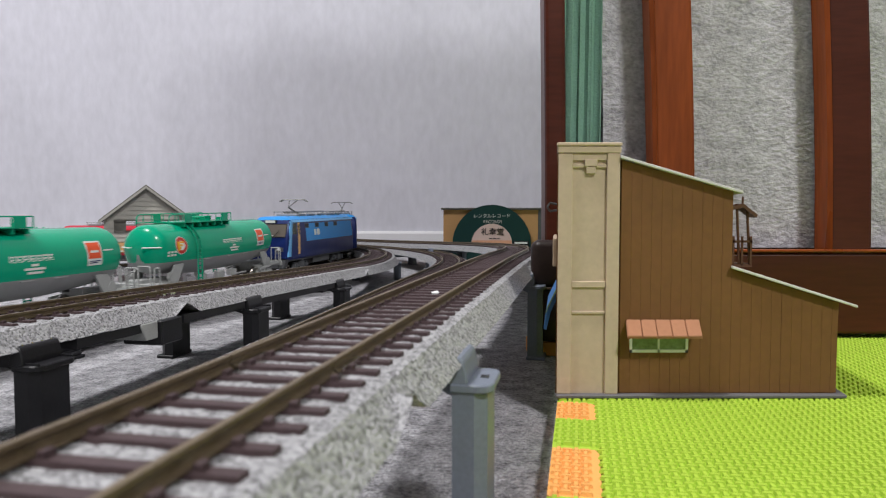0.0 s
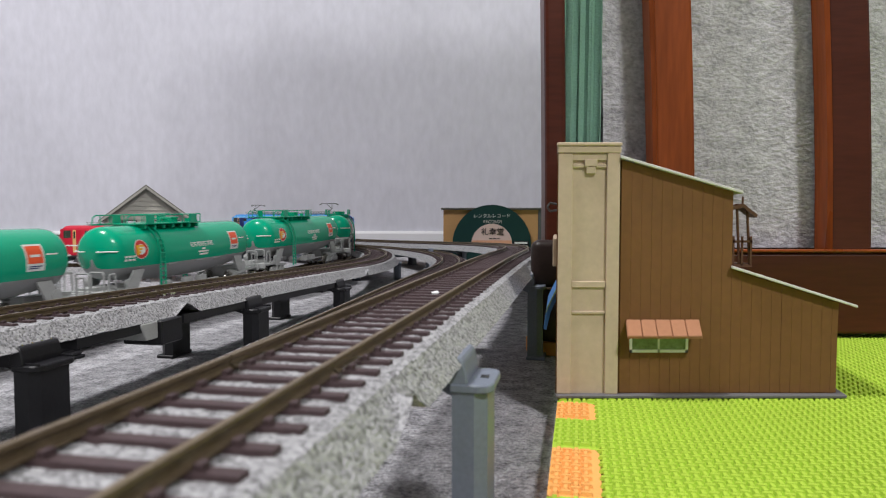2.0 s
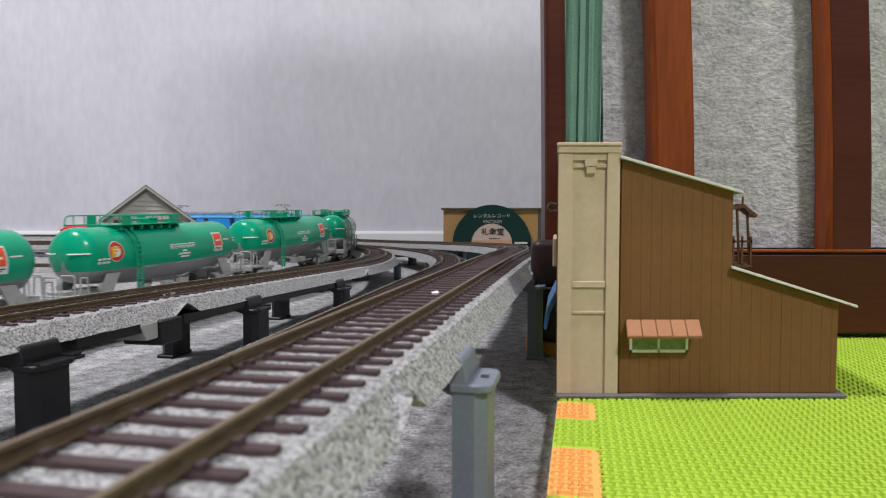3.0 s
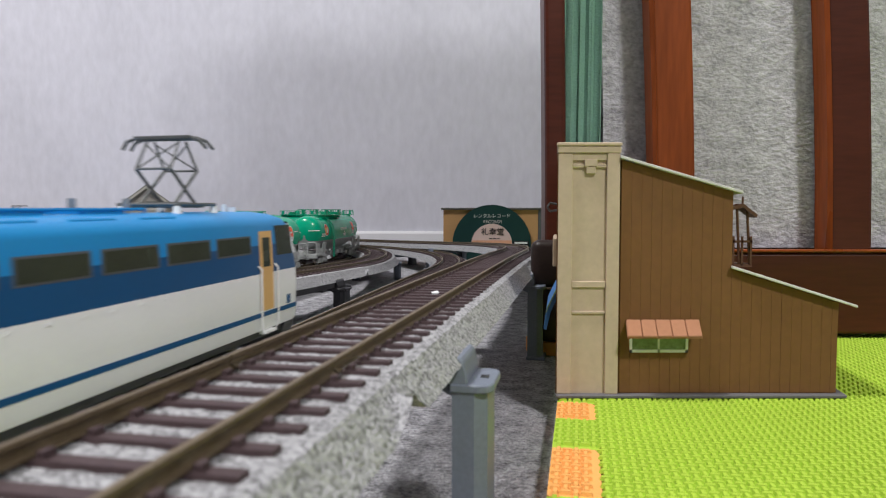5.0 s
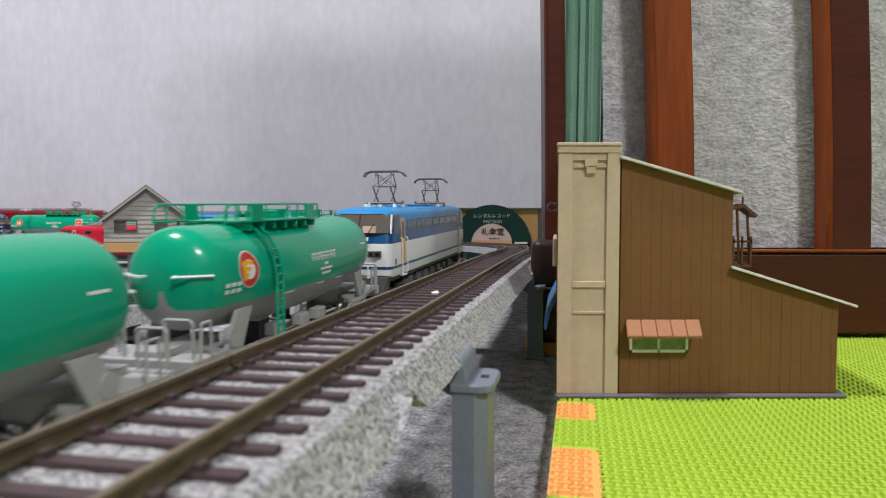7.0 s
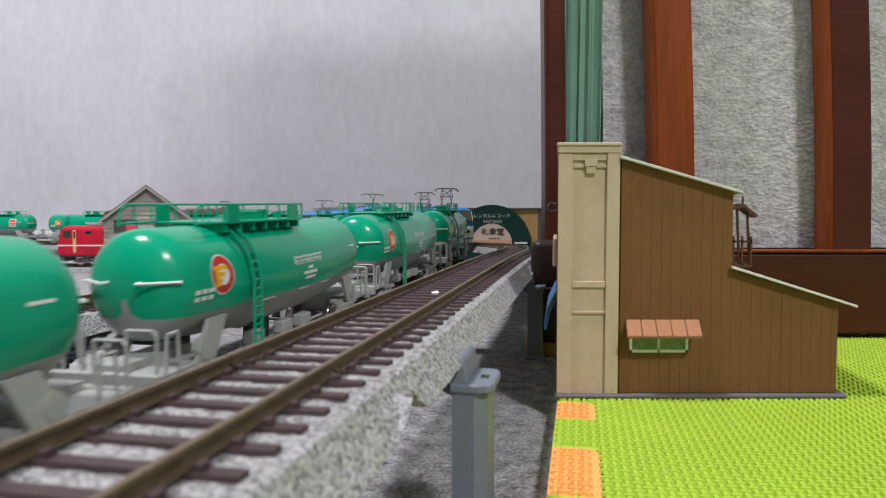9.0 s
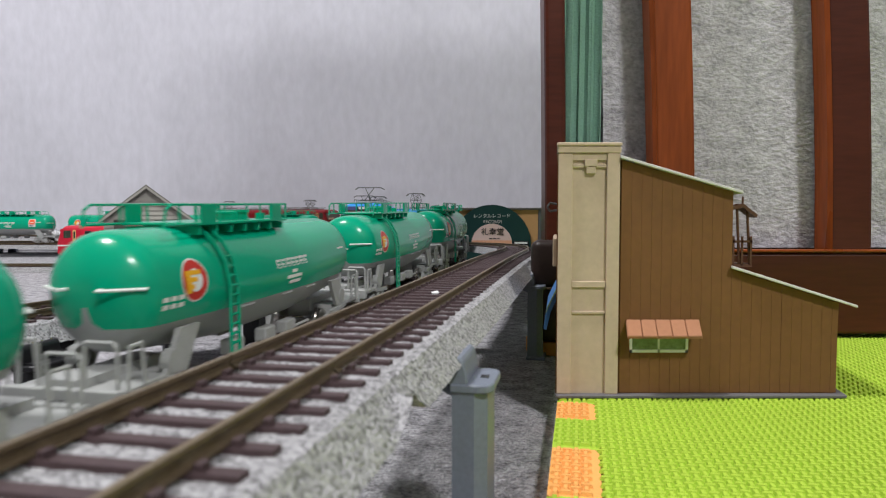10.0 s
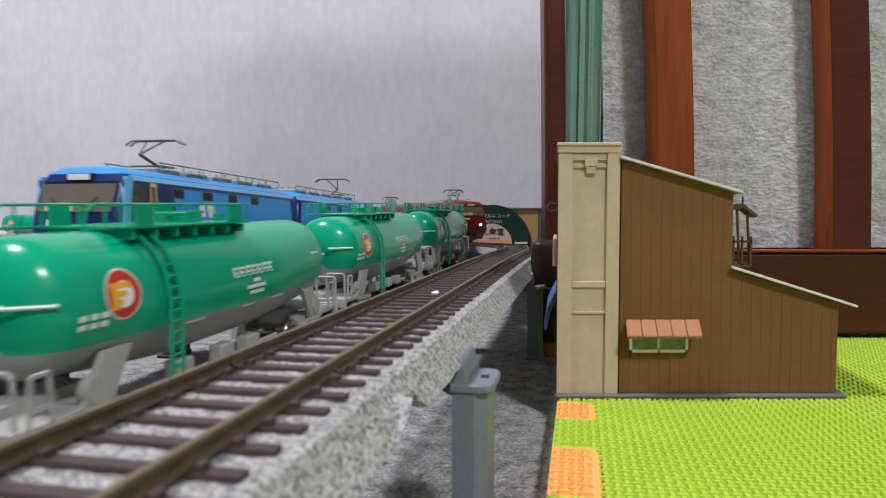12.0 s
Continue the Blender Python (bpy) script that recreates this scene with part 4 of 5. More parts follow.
            built("saddle", PARTS_GREY, saddle, root, "sloping grey saddle plate")
        bogie(root, e * 57, PARTS_GREY, 12)
        coupler(root, e * 79, e)
    built("brake_gear", PARTS_GREY, lambda bm: [box(bm, x - 2, x + 2, y - 4, y + 4, 7.6, 12, 0.4) for x, y in ((10, -2), (11, 12), (-10, 4), (9, -22))] + [rod(bm, (10, 20, 8), (10, 34, 8), 0.6)], root)
    return root


# ---- foam puzzle mat ----
MAT_H = 6.6
EDGE = pose(0.0238, 0.152, 0, rz=-11.3)


def weave(bm, u0, u1, v0, v1, keep):
    """Raised bars in a basket weave; x is across the edge, y along it."""
    c = 2.35
    for i in range(int((v1 - v0) / c)):
        for j in range(int((u1 - u0) / c)):
            x, y = v0 + (i + 0.5) * c, u0 + (j + 0.5) * c
            if not keep(x, y):
                continue
            a, b = (1.55, 0.62) if (i + j) % 2 else (0.62, 1.55)
            z0, z1 = MAT_H - 0.05, MAT_H + 0.95
            lo = [bm.verts.new((x + sx * a, y + sy * b, z0)) for sx, sy in ((-1, -1), (1, -1), (1, 1), (-1, 1))]
            hi = [bm.verts.new((x + sx * a * 0.72, y + sy * b * 0.72, z1)) for sx, sy in ((-1, -1), (1, -1), (1, 1), (-1, 1))]
            bm.faces.new(hi)
            for k in range(4):
                bm.faces.new((lo[k], lo[(k + 1) % 4], hi[(k + 1) % 4], hi[k]))


TABS = [(-2.0, 30.5), (57.5, 76.0), (-66, -30)]


def in_tab(x, y, grow=0.0):
    return any(a - grow < y < b + grow for a, b in TABS) and x < 12.4 + grow


def foam_sheet():
    root = empty("foam_mat", EDGE, label="lime-green foam puzzle mat with woven relief on the carpet", category="foam mat")

    def slab(bm):
        box(bm, 12.6, 620, -250, 900, 0, MAT_H, 0.5)
        cuts = sorted(TABS)
        edges = [-250] + [e for a, b in cuts for e in (a - 0.2, b + 0.2)] + [900]
        for a, b in zip(edges[::2], edges[1::2]):
            box(bm, 0, 12.6, a, b, 0, MAT_H)
    built("sheet", FOAM_GREEN, slab, root)
    tagged(built("relief", FOAM_GREEN, lambda bm: weave(bm, -90, 330, 0.6, 330, lambda x, y: not in_tab(x, y, 0.8)), root), kind="stuff")
    t = empty("foam_border", EDGE, label="orange foam puzzle border teeth set into the mat", category="foam mat")
    for a, b in TABS:
        built("tooth", FOAM_ORANGE, lambda bm: prism(bm, [(0, a), (11.4, a - 0.0), (12.4, a + 2.0), (12.4, b - 2.0), (11.4, b), (0, b)], 0, MAT_H + 0.05, "z"), t)
        tagged(built("relief", FOAM_ORANGE, lambda bm: weave(bm, a + 0.6, b - 0.4, 0.6, 12.0, lambda x, y: True), t), kind="stuff")
    o = empty("foam_offcut", EDGE @ pose(-0.018, 0.185, 0), label="orange and green foam tab beyond the mat's edge", category="foam mat")
    built("tab", FOAM_ORANGE, lambda bm: prism(bm, [(0, 0), (14, -2), (17.5, 3), (17.5, 26), (3, 28), (-2, 14)], 0, MAT_H, "z", 0.4), o)


foam_sheet()


def lean(root, k):
    """Skews the plan of a model that is not square: x grows with y."""
    for ob in root.children_recursive:
        ob.data.transform(Matrix(((1, k, 0, 0), (0, 1, 0, 0), (0, 0, 1, 0), (0, 0, 0, 1))))


# ---- paper shop building seen from its side ----
def false_front_shop():
    z0 = MAT_H + 0.95
    root = empty("shop_building", pose(0.0385, 0.2285, z0 * MM, rz=0), label="brown card model shop with a tall cream false front", category="model building")
    built("base_plate", BASE_GREY, lambda bm: box(bm, 0, 99, -1, 76, 0, 1.2, 0.3), root, "grey card base")
    prof = [(21, 1.2), (95.5, 1.2), (96.5, 32.5), (59.5, 44), (59.5, 70.5), (21.5, 81)]

    def clad(bm):
        prism(bm, prof, 2, 72, "y")
    side = built("wall", CARD_BROWN, clad, root, "brown board-clad walls")

    def top_of(x):
        return 44 - (x - 59.5) * 11.5 / 37 if x > 59.5 else 81 - (x - 21.5) * 10.5 / 38
    x = 21.6
    while x < 95:
        w = 3.4455
        a, b = x + 0.015, min(x + w - 0.015, 96)
        built("board", CARD_BROWN, lambda bm: prism(bm, [(a, 1.4), (b, 1.4), (b, top_of(b) - 0.4), (a, top_of(a) - 0.4)], 1.45 + 0.05 * (int(x * 7) % 3), 2.1, "y", 0.05), side)
        x += w
    front = built("false_front", CARD_CREAM, lambda bm: box(bm, 0.6, 20.6, 1.6, 74, 1.2, 86), root, "cream false front")

    def frame_strips(bm):
        box(bm, 0.2, 5.0, 0.6, 1.7, 1.2, 83, 0.2)
        box(bm, 16.6, 21.0, 0.4, 1.7, 1.2, 83, 0.2)
        box(bm, 5.0, 16.6, 0.9, 1.7, 37.6, 39.8, 0.2)
        box(bm, 5.0, 16.6, 1.0, 1.7, 28.6, 29.6, 0.15)
        box(bm, 5.0, 16.6, 0.9, 1.7, 80.6, 83, 0.15)
    built("frame_strip", CARD_CREAM, frame_strips, front)
    built("bracket", CARD_CREAM, lambda bm: (box(bm, 5.1, 16.6, 0.9, 1.7, 78.2, 79.4, 0.12), box(bm, 9.0, 13.3, 0.3, 1.7, 78.6, 80.9, 0.15), box(bm, 9.6, 12.7, 0.5, 1.7, 76.2, 78.6, 0.15)), front)
    built("cornice", CARD_CREAM, lambda bm: (box(bm, 0.0, 21.3, 0.2, 75.0, 83, 85.4, 0.3), box(bm, -0.4, 21.6, -0.2, 75.5, 85.4, 86.6, 0.3)), front)
    built("weather_edge", CARD_BROWN, lambda bm: box(bm, -0.2, 0.5, 1.8, 74, 1.2, 83), front)

    def slab(xa, za, xb, zb):
        return lambda bm: prism(bm, [(xa, za), (xb, zb), (xb, zb + 0.9), (xa, za + 1.0)], -0.8, 74, "y", 0.15)
    built("upper_roof", ROOF_GREY, slab(21, 81.3, 62.3, 69.4), root, "grey card lean-to roof")
    built("lower_roof", ROOF_GREY, slab(59.2, 44.2, 101.8, 30.9), root, "grey card lean-to roof")
    win = built("window", WHITE_PAINT, lambda bm: [box(bm, a, b, 0.9, 1.7, c, d) for a, b, c, d in ((25, 45, 15.4, 16.4), (25, 45, 22.2, 23.2), (25, 25.9, 15.4, 23.2), (44.1, 45, 15.4, 23.2), (34.6, 35.3, 15.4, 23.2))], root, "white-framed window")
    for a, b in ((25.9, 34.6), (35.3, 44.1)):
        built("pane", mat("window_green", (0.19, 0.25, 0.14), 0.2, var=0.4, scale=120), lambda bm: box(bm, a, b, 1.2, 1.5, 16.4, 22.2), win)
    aw = built("awning", ROOF_PINK, lambda bm: prism(bm, [(-5.0, 21.2), (1.2, 25.6), (1.2, 26.3), (-5.0, 21.9)], 23.6, 48.6, "x", 0.1), root, "terracotta awning")
    for k in range(5):
        built("tile", ROOF_PINK, lambda bm: prism(bm, [(-5.3 - 0.3 * (k % 2), 21.7), (1.0, 26.15), (1.0, 26.8), (-5.3 - 0.3 * (k % 2), 22.35)], 23.8 + 5 * k, 28.5 + 5 * k, "x", 0.12), aw)
    # outside stair and landing on the lower roof
    st = built("landing", RUST, lambda bm: (box(bm, 60, 67, 4, 16, 44.4, 45.4), [box(bm, a, a + 0.7, 4, 4.8, 45, 55) for a in (60.2, 63.2, 66.2)], box(bm, 60, 67, 4, 4.8, 52.8, 53.6)), root, "brown wooden landing")
    built("post", RUST, lambda bm: (rod(bm, (62.8, 5, 45), (61.6, 5, 66), 0.5), rod(bm, (66.4, 5, 45), (65.2, 5, 64), 0.5)), st)
    built("canopy", RUST, lambda bm: (prism(bm, [(59.6, 65), (63.5, 66.2), (68.5, 62.4), (68, 61.4), (63.4, 65), (59.6, 63.8)], 3.5, 14, "y"), rod(bm, (63.5, 5, 65.5), (63.7, 5, 68.6), 0.4)), st)
    # front awning, sign and porch
    built("front_awning", BLUE_CLOTH, lambda bm: prism(bm, [(0.2, 37), (-3.6, 29), (-4.6, 22), (-3.6, 21.6), (-2.2, 28), (0.2, 33)], 10, 50, "y", 0.1), root, "faded blue awning")
    built("awning_band", AWNING_GREEN, lambda bm: prism(bm, [(0.2, 37.3), (-3.5, 29.6), (-3.9, 27.6), (-3.2, 29), (0.2, 36)], 9.4, 10.1, "y"), root)
    built("front_sign", CARD_CREAM, lambda bm: box(bm, -1.6, 0.4, 12, 60, 44, 54, 0.3), root)
    built("front_lamp", UNDER_GREY, lambda bm: wire(bm, [(0, 8, 66), (-2.6, 8, 66.5), (-3.6, 8, 65), (-2.6, 8, 63.6), (0, 8, 64)], 0.4), root)
    lean(root, 0.170)
    return root


false_front_shop()


# ---- wooden chair or bench with a felt-covered back ----
def wooden_bench():
    z0 = MAT_H + 0.95
    root = empty("wooden_bench", pose(0, 0.340, z0 * MM), label="red-brown lacquered wooden bench with slatted back", category="bench")
    built("seat_rail", WOOD_DARK, lambda bm: box(bm, 88, 560, 0, 22, 2, 43.4, 1.6, 2), root, "dark brown lower rail")
    # The lip's redder wood paints in the highlight along the rail's top edge.
    built("lip_highlight", WOOD_RED, lambda bm: box(bm, 88, 560, -1.6, 5, 43.5, 45.0, 0.5), root)

    def slat(name, xb, w, bend, y0, mat_):
        """A bowed upright of width w; bend: how far it swings over in its first 130 mm."""
        def draw(bm):
            rings = []
            for k in range(25):
                h = 1000.0 * k / 24
                x, z = xb - bend * (h / 130) ** 1.6 * (1 if h < 400 else (400 / h) ** 0.8), 43 + h
                rings.append([(x, y0 + 2.0, z), (x + 0.6, y0 + 0.6, z), (x + 2.0, y0, z), (x + w - 2.0, y0, z), (x + w - 0.6, y0 + 0.6, z), (x + w, y0 + 2.0, z), (x + w, y0 + 14, z), (x, y0 + 14, z)])
            skin(bm, rings)
        ob = built(name, mat_, draw, root)
        # a red-brown strip down the slat's left side and front edge

        def arris(bm):
            rings = []
            for k in range(25):
                h = 1000.0 * k / 24
                x, z = xb - bend * (h / 130) ** 1.6 * (1 if h < 400 else (400 / h) ** 0.8), 43 + h
                rings.append([(x - 0.3, y0 + 13, z), (x - 0.3, y0 + 1.6, z), (x + 1.4, y0 - 0.3, z), (x + 1.7, y0 + 0.3, z), (x + 0.2, y0 + 2.2, z), (x + 0.2, y0 + 13, z)])
            skin(bm, rings)
        if w > 15:
            built("arris", WOOD_RED, arris, ob, "lighter red-brown bevelled edge")
        return ob
    # The back is carried up out of view so that it shades the wall.
    slat("slat", 106, 20.6, 4.3, -1, WOOD_RED)
    slat("slat", 194, 21.8, 5.4, 0, WOOD_DARK)
    # Added black sheet: stands in for the shade between cloth and blanket.
    built("gap_shade", BLACK, lambda bm: box(bm, 60, 560, 46, 52, 40, 1040), root, "black sheet added as the shade in the gap beside the blanket")
    slat("corner_post", 50.8, 10.4, 1.6, -4, WOOD_DARK)
    built("corner_leg", WOOD_DARK, lambda bm: box(bm, 53.2, 80, -3, 14, 0, 44, 0.8), root)
    return root


wooden_bench()


def felt_blanket():
    def draw(bm):
        rings, rnd = [], random.Random(8)
        n, m = 46, 70
        for j in range(m):
            z = 46 + 950 * j / (m - 1)
            rings.append([(85.2 + 480 * i / (n - 1) - (z - 54) * 0.024, 358 + 1.3 * math.sin(i * 0.55 + 0.4 * math.sin(j * 0.2)) + rnd.uniform(-0.5, 0.5), z + z0) for i in range(n)])
        back = [[(x, y + 4, z) for x, y, z in r] for r in rings]
        skin(bm, rings, close=False, caps=False)
        skin(bm, back, close=False, caps=False)
    z0 = MAT_H
    tagged(built("felt_blanket", FELT, draw, None, "", True), "fuzzy grey felt blanket hung behind the slats", "blanket")


felt_blanket()


def green_cloth():
    def draw(bm):
        rings, rnd = [], random.Random(3)
        n = 26
        for j in range(30):
            z = 50 + 900 * j / 29
            x0, x1 = 61.5 + 0.012 * (z - 110), 81.2 + 0.004 * (z - 110) + rnd.uniform(-0.3, 0.3)
            front = [(x0 + (x1 - x0) * i / (n - 1), 352 + 0.9 * math.sin(i * 0.95 + 0.006 * z) + 0.35 * math.sin(i * 2.3), z) for i in range(n)]
            rings.append(front + [(x1, 358, z), (x0, 358, z)])
        skin(bm, rings)
    tagged(built("green_cloth", CLOTH_GREEN, draw, None, "", True), "folded ribbed sage-green cloth hanging by the post", "cloth")


green_cloth()


def leather_pouf():
    root = empty("leather_stool", pose(0.0435, 0.330, (MAT_H + 0.95) * MM), label="small dark brown leather stool with stitched seam", category="stool")
    built("body", LEATHER, lambda bm: box(bm, 0.6, 25, 0, 9, 0, 26, 1.5, 2), root, "", True)
    built("cushion", LEATHER, lambda bm: box(bm, 0, 26, -0.6, 9, 26.6, 50, 4, 4), root, "", True)
    built("piping", mat("piping_brown", (0.12, 0.08, 0.06), 0.6), lambda bm: wire(bm, [(0.2, 8, 26.3), (0.2, -0.3, 26.3), (25.6, -0.3, 26.3), (25.6, 8, 26.3)], 0.45), root)


leather_pouf()


# ---- record shop with a half-disc sign ----
def letters(body, size, at, parent, material, name):
    c = bpy.data.curves.new(name, "FONT")
    c.body, c.size, c.align_x, c.align_y, c.extrude = body, size * MM, "CENTER", "CENTER", 0.0002
    c.materials.append(material)
    ob = new(name, c)
    ob.parent = parent
    ob.matrix_basis = pose(at[0] * MM, at[1] * MM, at[2] * MM, rx=90)
    return ob


def record_shop():
    root = empty("record_shop", pose(0.069, 0.965, -0.005) @ Matrix.Scale(1.07, 4), label="tan card model record shop with half-disc sign", category="model building")
    built("wall", TAN_CARD, lambda bm: box(bm, -64, 62, 0, 90, 4.7, 76.5, 0.4), root, "tan card walls")
    built("roof", SIDING_DARK, lambda bm: box(bm, -67, 67, -3, 93, 76.6, 79, 0.3), root, "dark flat roof")
    built("corner_strip", UNDER_GREY, lambda bm: box(bm, 62.1, 66.5, -1, 90, 4.7, 76.5), root)

    def half_disc(r, y0, y1):
        return lambda bm: prism(bm, [(r * math.cos(math.pi * k / 40), 31 + r * math.sin(math.pi * k / 40)) for k in range(41)], y0, y1, "y")
    sign = built("sign_disc", SIGN_GREEN, half_disc(52, -5, -2), root, "dark green record-shaped sign")
    built("sign_label", SIGN_PINK, half_disc(27, -5.8, -5.0), sign, "pale pink label half-disc")
    built("sign_base", SIGN_GREEN, lambda bm: box(bm, -52, 52, -5, -2, 4.7, 31), sign)
    built("label_band", mat("label_band", (0.75, 0.40, 0.25), 0.6), lambda bm: box(bm, -26.4, 26.4, -6.1, -5.8, 31, 36), sign)
    letters("レンタルレコード", 6.2, (0, -5.3, 68), sign, WHITE_PRINT, "sign_text")
    letters("RECORDS", 5.6, (1, -5.3, 60.5), sign, ROOF_GREY, "sign_text")
    letters("礼幸堂", 10.2, (1, -6.2, 47), sign, BLACK, "sign_text")
    built("small_print", BLACK, lambda bm: [box(bm, -3 + 5 * k, 0.5 + 5 * k, -6.3, -6.1, 38, 39) for k in range(3)], sign)
    box_ = built("poster_board", BLACK, lambda bm: box(bm, 28, 49, -6.4, -5.1, 18, 35), sign)
    built("poster", WHITE_PRINT, lambda bm: (box(bm, 30, 47, -6.8, -6.4, 31.5, 34), box(bm, 30, 36, -6.8, -6.4, 20, 29), box(bm, 39, 47, -6.8, -6.4, 21, 29)), box_)


record_shop()


# ---- clapboard house behind the tracks ----
def clapboard_house():
    root = empty("clapboard_house", pose(-0.3055, 0.70, 0, rz=0), label="weathered grey clapboard model house with gable roof", category="model building")
    w, eave, ridge, deep = 44.5, 63, 98, 70

    def gable(bm, y0, y1):
        for a, b, c, d in ((-w, w, 41, 52), (-w, -34, 52, 64), (-10, 8, 52, 64), (34, w, 52, 64)):
            box(bm, a, b, y0, y1, c, d)
        prism(bm, [(-w, 64), (w, 64), (w, 66), (0, ridge), (-w, 66)], y0, y1, "y")
    walls = built("wall", SIDING, lambda bm: (gable(bm, 0, 2), gable(bm, deep - 2, deep), box(bm, -w, -w + 2, 2, deep - 2, 41, 64), box(bm, w - 2, w, 2, deep - 2, 41, 64)), root)
    built("ledge", TAN_CARD, lambda bm: box(bm, -w - 1, w + 1, -2, deep, 31, 40.9, 0.3), root, "tan card ledge")
    for x in (-38, -19, 0, 19, 38):
        built("trestle", BASE_GREY, lambda bm: (box(bm, x - 2, x + 2, 1, 5, 0, 31), box(bm, x - 2, x + 2, deep - 6, deep - 2, 0, 31)), root)
    built("trestle_rail", BASE_GREY, lambda bm: [box(bm, -w, w, 2, 4, z, z + 1.6) for z in (6, 14, 22)], root)
    sg = built("sign_board", WHITE_PRINT, lambda bm: box(bm, w + 1.0, w + 5.5, -5, -3.8, 44, 64), root, "upright white sign board")
    built("sign_bars", BLACK, lambda bm: [box(bm, w + 2.2, w + 4.4, -5.2, -5.0, 46 + 3.6 * k, 48.4 + 3.6 * k) for k in range(5)], sg)
    z = 42.0
    while z < ridge - 3:
        half = w if z < 66 else w * (ridge - z - 4.6) / (ridge - 66)
        spans = [(-half, half)] if not 51 < z + 2.3 < 64.5 else [(-half, -34.2), (-9.8, 7.8), (34.2, half)]
        for a, b in spans:
            if b - a > 1:
                built("clapboard", SIDING, lambda bm: prism(bm, [(0.0, z), (-1.1, z), (-0.3, z + 4.6), (0.0, z + 4.6)], a, b, "x"), walls)
        z += 4.6
    for x0, x1 in ((-34, -10), (8, 34)):
        f = built("window", SIDING_DARK, lambda bm: [box(bm, a, b, -1.6, 1, c, d) for a, b, c, d in ((x0, x1, 63, 64.4), (x0, x1, 51.4, 52.6), (x0, x0 + 1.2, 52, 64), (x1 - 1.2, x1, 52, 64), ((x0 + x1) / 2 - 0.6, (x0 + x1) / 2 + 0.6, 52, 64))], root)
        built("pane", SIDING_DARK, lambda bm: box(bm, x0 + 1.2, (x0 + x1) / 2 - 0.6, 0.2, 0.6, 52.6, 63), f)
    for s in (-1, 1):
        built("roof_slope", SIDING_DARK, lambda bm: prism(bm, [(0, ridge + 2.6), (0, ridge + 0.8), (s * (w + 5), 65 - 3), (s * (w + 5.5), 65 - 1)], -5, deep + 5, "y"), root, "dark grey roof slope")
        built("barge_board", SIDING, lambda bm: prism(bm, [(0, ridge + 1.4), (0, ridge - 1.2), (s * (w + 5), 65 - 4.4), (s * (w + 5.4), 65 - 2.0)], -6.4, -5, "y"), root)
    lean(root, -0.43)


clapboard_house()

# ---- the parked red locomotive on a stub track ----
SIDING_LINE = Line(-0.42, radians(90), 0.0, 1.0, back=0.0)
SIDING_LINE.a, SIDING_LINE.n1 = Vector((-0.62, 0.835)), 5.0
SIDING_LINE.heights = [(0, 0.0092), (5, 0.0092)]
track_section(SIDING_LINE, 0, 0.40, False, False)


# ---- trains ----
BLUE = (NAVY, EH_BLUE, NAVY, PALE_BLUE)
RED = (LOCO_RED, LOCO_RED, LOCO_RED, LOCO_RED)
CRIMSON = (LOCO_CRIMSON, LOCO_CRIMSON, LOCO_CRIMSON, LOCO_CRIMSON)
ef = blue_white_loco()
tank = tank_wagon(False)
tank_placard = tank_wagon(True)
away_a = blue_half(True, BLUE, "blue locomotive going round", "navy and bright-blue two-section electric locomotive half")
away_b = copy_thing(away_a, Matrix.Identity(4))
near_a = blue_half(True, BLUE, "lit", "navy and bright-blue electric locomotive half coming nearer", pantos=(30,))
near_b = copy_thing(near_a, Matrix.Identity(4))
red_a = blue_half(False, RED, "lit", "dark red two-section electric locomotive half", pantos=(20,), arm=False)
red_b = copy_thing(red_a, Matrix.Identity(4))
parked = blue_half(False, CRIMSON, "parked", "crimson locomotive with a white waist line parked beside the house", pantos=())
for sx in (-1, 1):
    built("waist_line", WHITE_PRINT, lambda bm: box(bm, min(sx * 17.4, sx * 17.8), max(sx * 17.4, sx * 17.8), -74, 76, 22.6, 24.2), parked, "white waist line")
parked.matrix_basis = Matrix.Translation(SIDING_LINE.point(0.231)) @ pose(0, 0, 0, rz=-90 + 180)


def along(line, s, half, flip):
    """Pose of a vehicle whose bogies ride half metres before and behind s."""
    a, b = line.point(s + half), line.point(s - half)
    d = (a - b).normalized()
    yaw, pitch = math.degrees(math.atan2(-d.x, d.y)), math.degrees(math.asin(d.z))
    m = Matrix.Translation((a + b) / 2) @ pose(0, 0, 0, rz=yaw) @ pose(0, 0, 0, rx=pitch)
    return m @ pose(0, 0, 0, rz=180) if flip else m


def run(thing, line, place, half, flip=False):
    rows = [(k * 0.2, along(line, place(k * 0.2), half, flip)) for k in range(61)]
    walk(thing, rows)


def glide(knots):
    def place(t):
        for (t0, s0), (t1, s1) in zip(knots, knots[1:]):
            if t <= t1 or (t1, s1) == knots[-1]:
                return s0 + (s1 - s0) * (t - t0) / (t1 - t0)
    return place


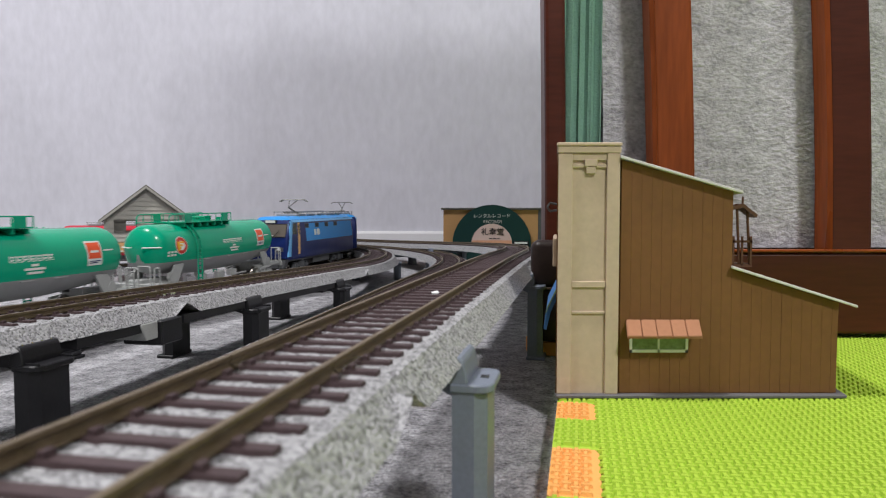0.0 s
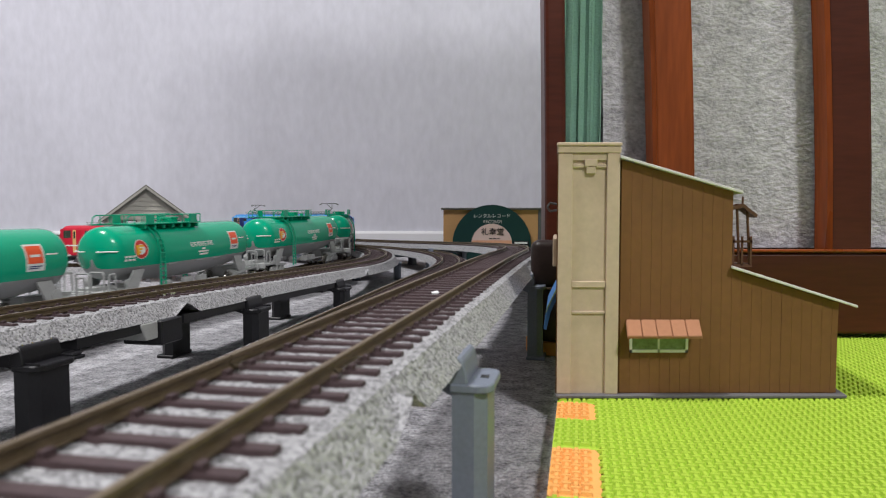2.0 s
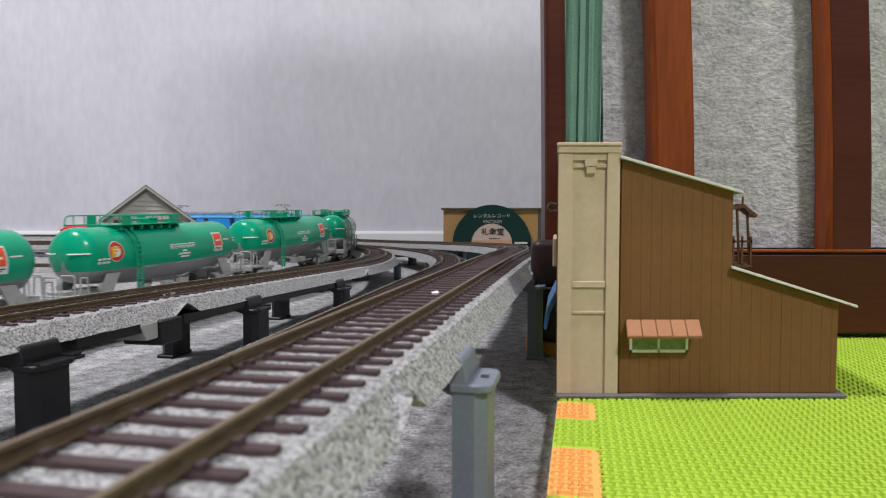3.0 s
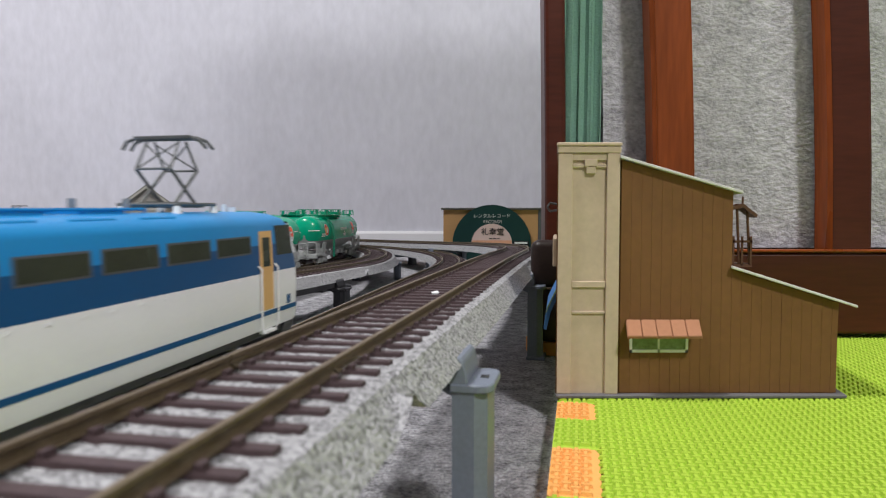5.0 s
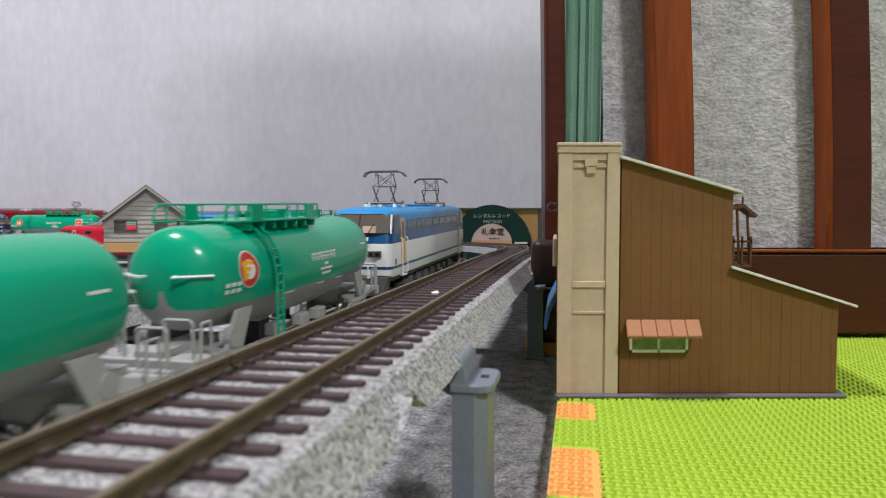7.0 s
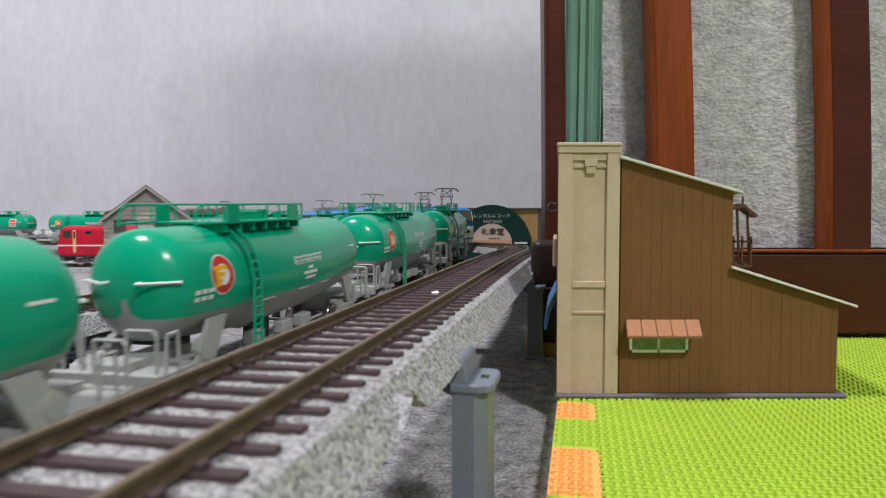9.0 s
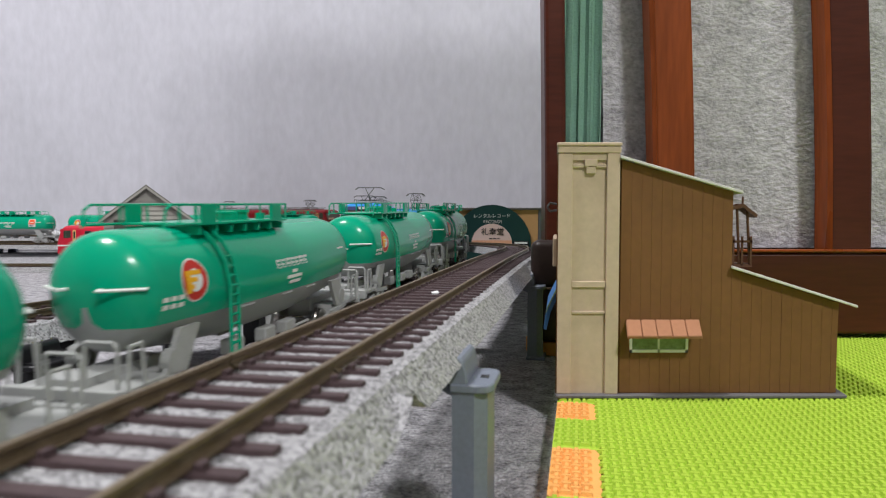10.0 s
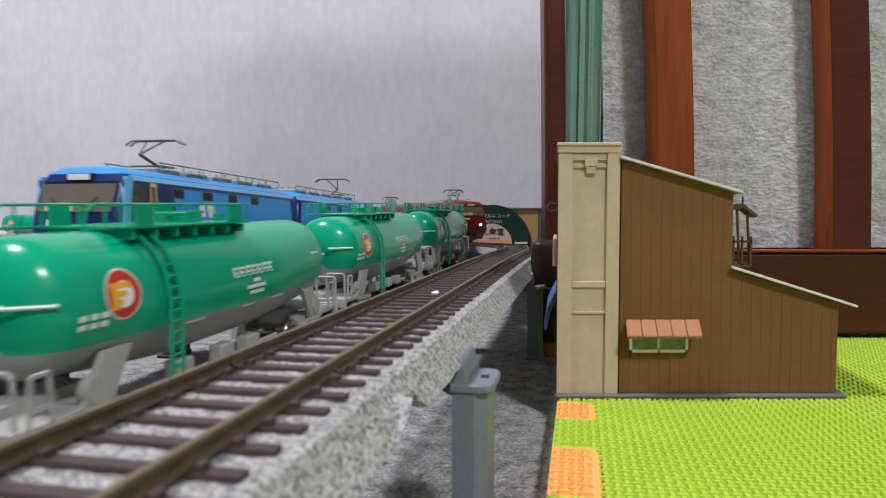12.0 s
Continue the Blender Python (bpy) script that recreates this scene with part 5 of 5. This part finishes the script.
TANKS_2 = [tank] + [copy_thing(tank, Matrix.Identity(4)) for _ in range(6)]
TANKS_4 = [tank_placard] + [copy_thing(tank_placard, Matrix.Identity(4)) for _ in range(5)]


def motions():
    # the blue and white locomotive and its tank wagons on the second line
    base = LINE_2.at_y(0.0)
    lead = glide([(0, base - 0.690), (5, base + 0.132), (6, base + 0.304), (6.5, base + 0.387), (9, base + 0.801), (12, base + 1.279)])
    run(ef, LINE_2, lambda t: max(-2.0, lead(t)), 0.067)
    for k, car in enumerate(TANKS_2):
        run(car, LINE_2, lambda t, k=k: lead(t) - 0.207 - 0.1733 * k, 0.057)
    # the blue locomotive and its wagons on the fourth line
    first = LINE_4.at_y(0.424) + 0.058
    far = glide([(0, first), (1.5, first + 0.232), (3, first + 0.461), (12, first + 1.73)])
    run(away_b, LINE_4, lambda t: far(t) + 0.164, 0.043, True)
    run(away_a, LINE_4, lambda t: far(t) + 0.320, 0.043)
    for k, car in enumerate(TANKS_4):
        run(car, LINE_4, lambda t, k=k: far(t) - 0.173 * k, 0.057)
    # the blue locomotive that comes nearer on the third line
    end = LINE_3.at_y(0.2298) + 0.078
    come = glide([(0, end + 0.006 + 0.163 * 12), (12, end + 0.006)])
    run(near_a, LINE_3, come, 0.043, True)
    run(near_b, LINE_3, lambda t: come(t) + 0.156, 0.043)
    # the red locomotive on the outer line
    goal = LINE_1.n1 + 0.425
    red = glide([(0, goal + 0.15 * 8.8 + 0.66), (8.8, goal + 0.66), (12, goal)])
    run(red_a, LINE_1, red, 0.043, True)
    run(red_b, LINE_1, lambda t: red(t) + 0.156, 0.043)


# a crumb of white plastic on the sleepers
def crumb():
    bm = bmesh.new()
    bmesh.ops.create_icosphere(bm, subdivisions=2, radius=0.95)
    for v in bm.verts:
        v.co = Vector((v.co.x * 1.2, v.co.y * 0.7, v.co.z * 0.6)) * (1 + random.uniform(-0.15, 0.15))
    ob = tagged(part("crumb", bm, INSULATOR), "small white plastic crumb lying between the rails", "crumb")
    ob.matrix_basis = Matrix.Translation(LINE_1.point(LINE_1.at_y(0.200), 0.0015, -0.0019))


crumb()
motions()
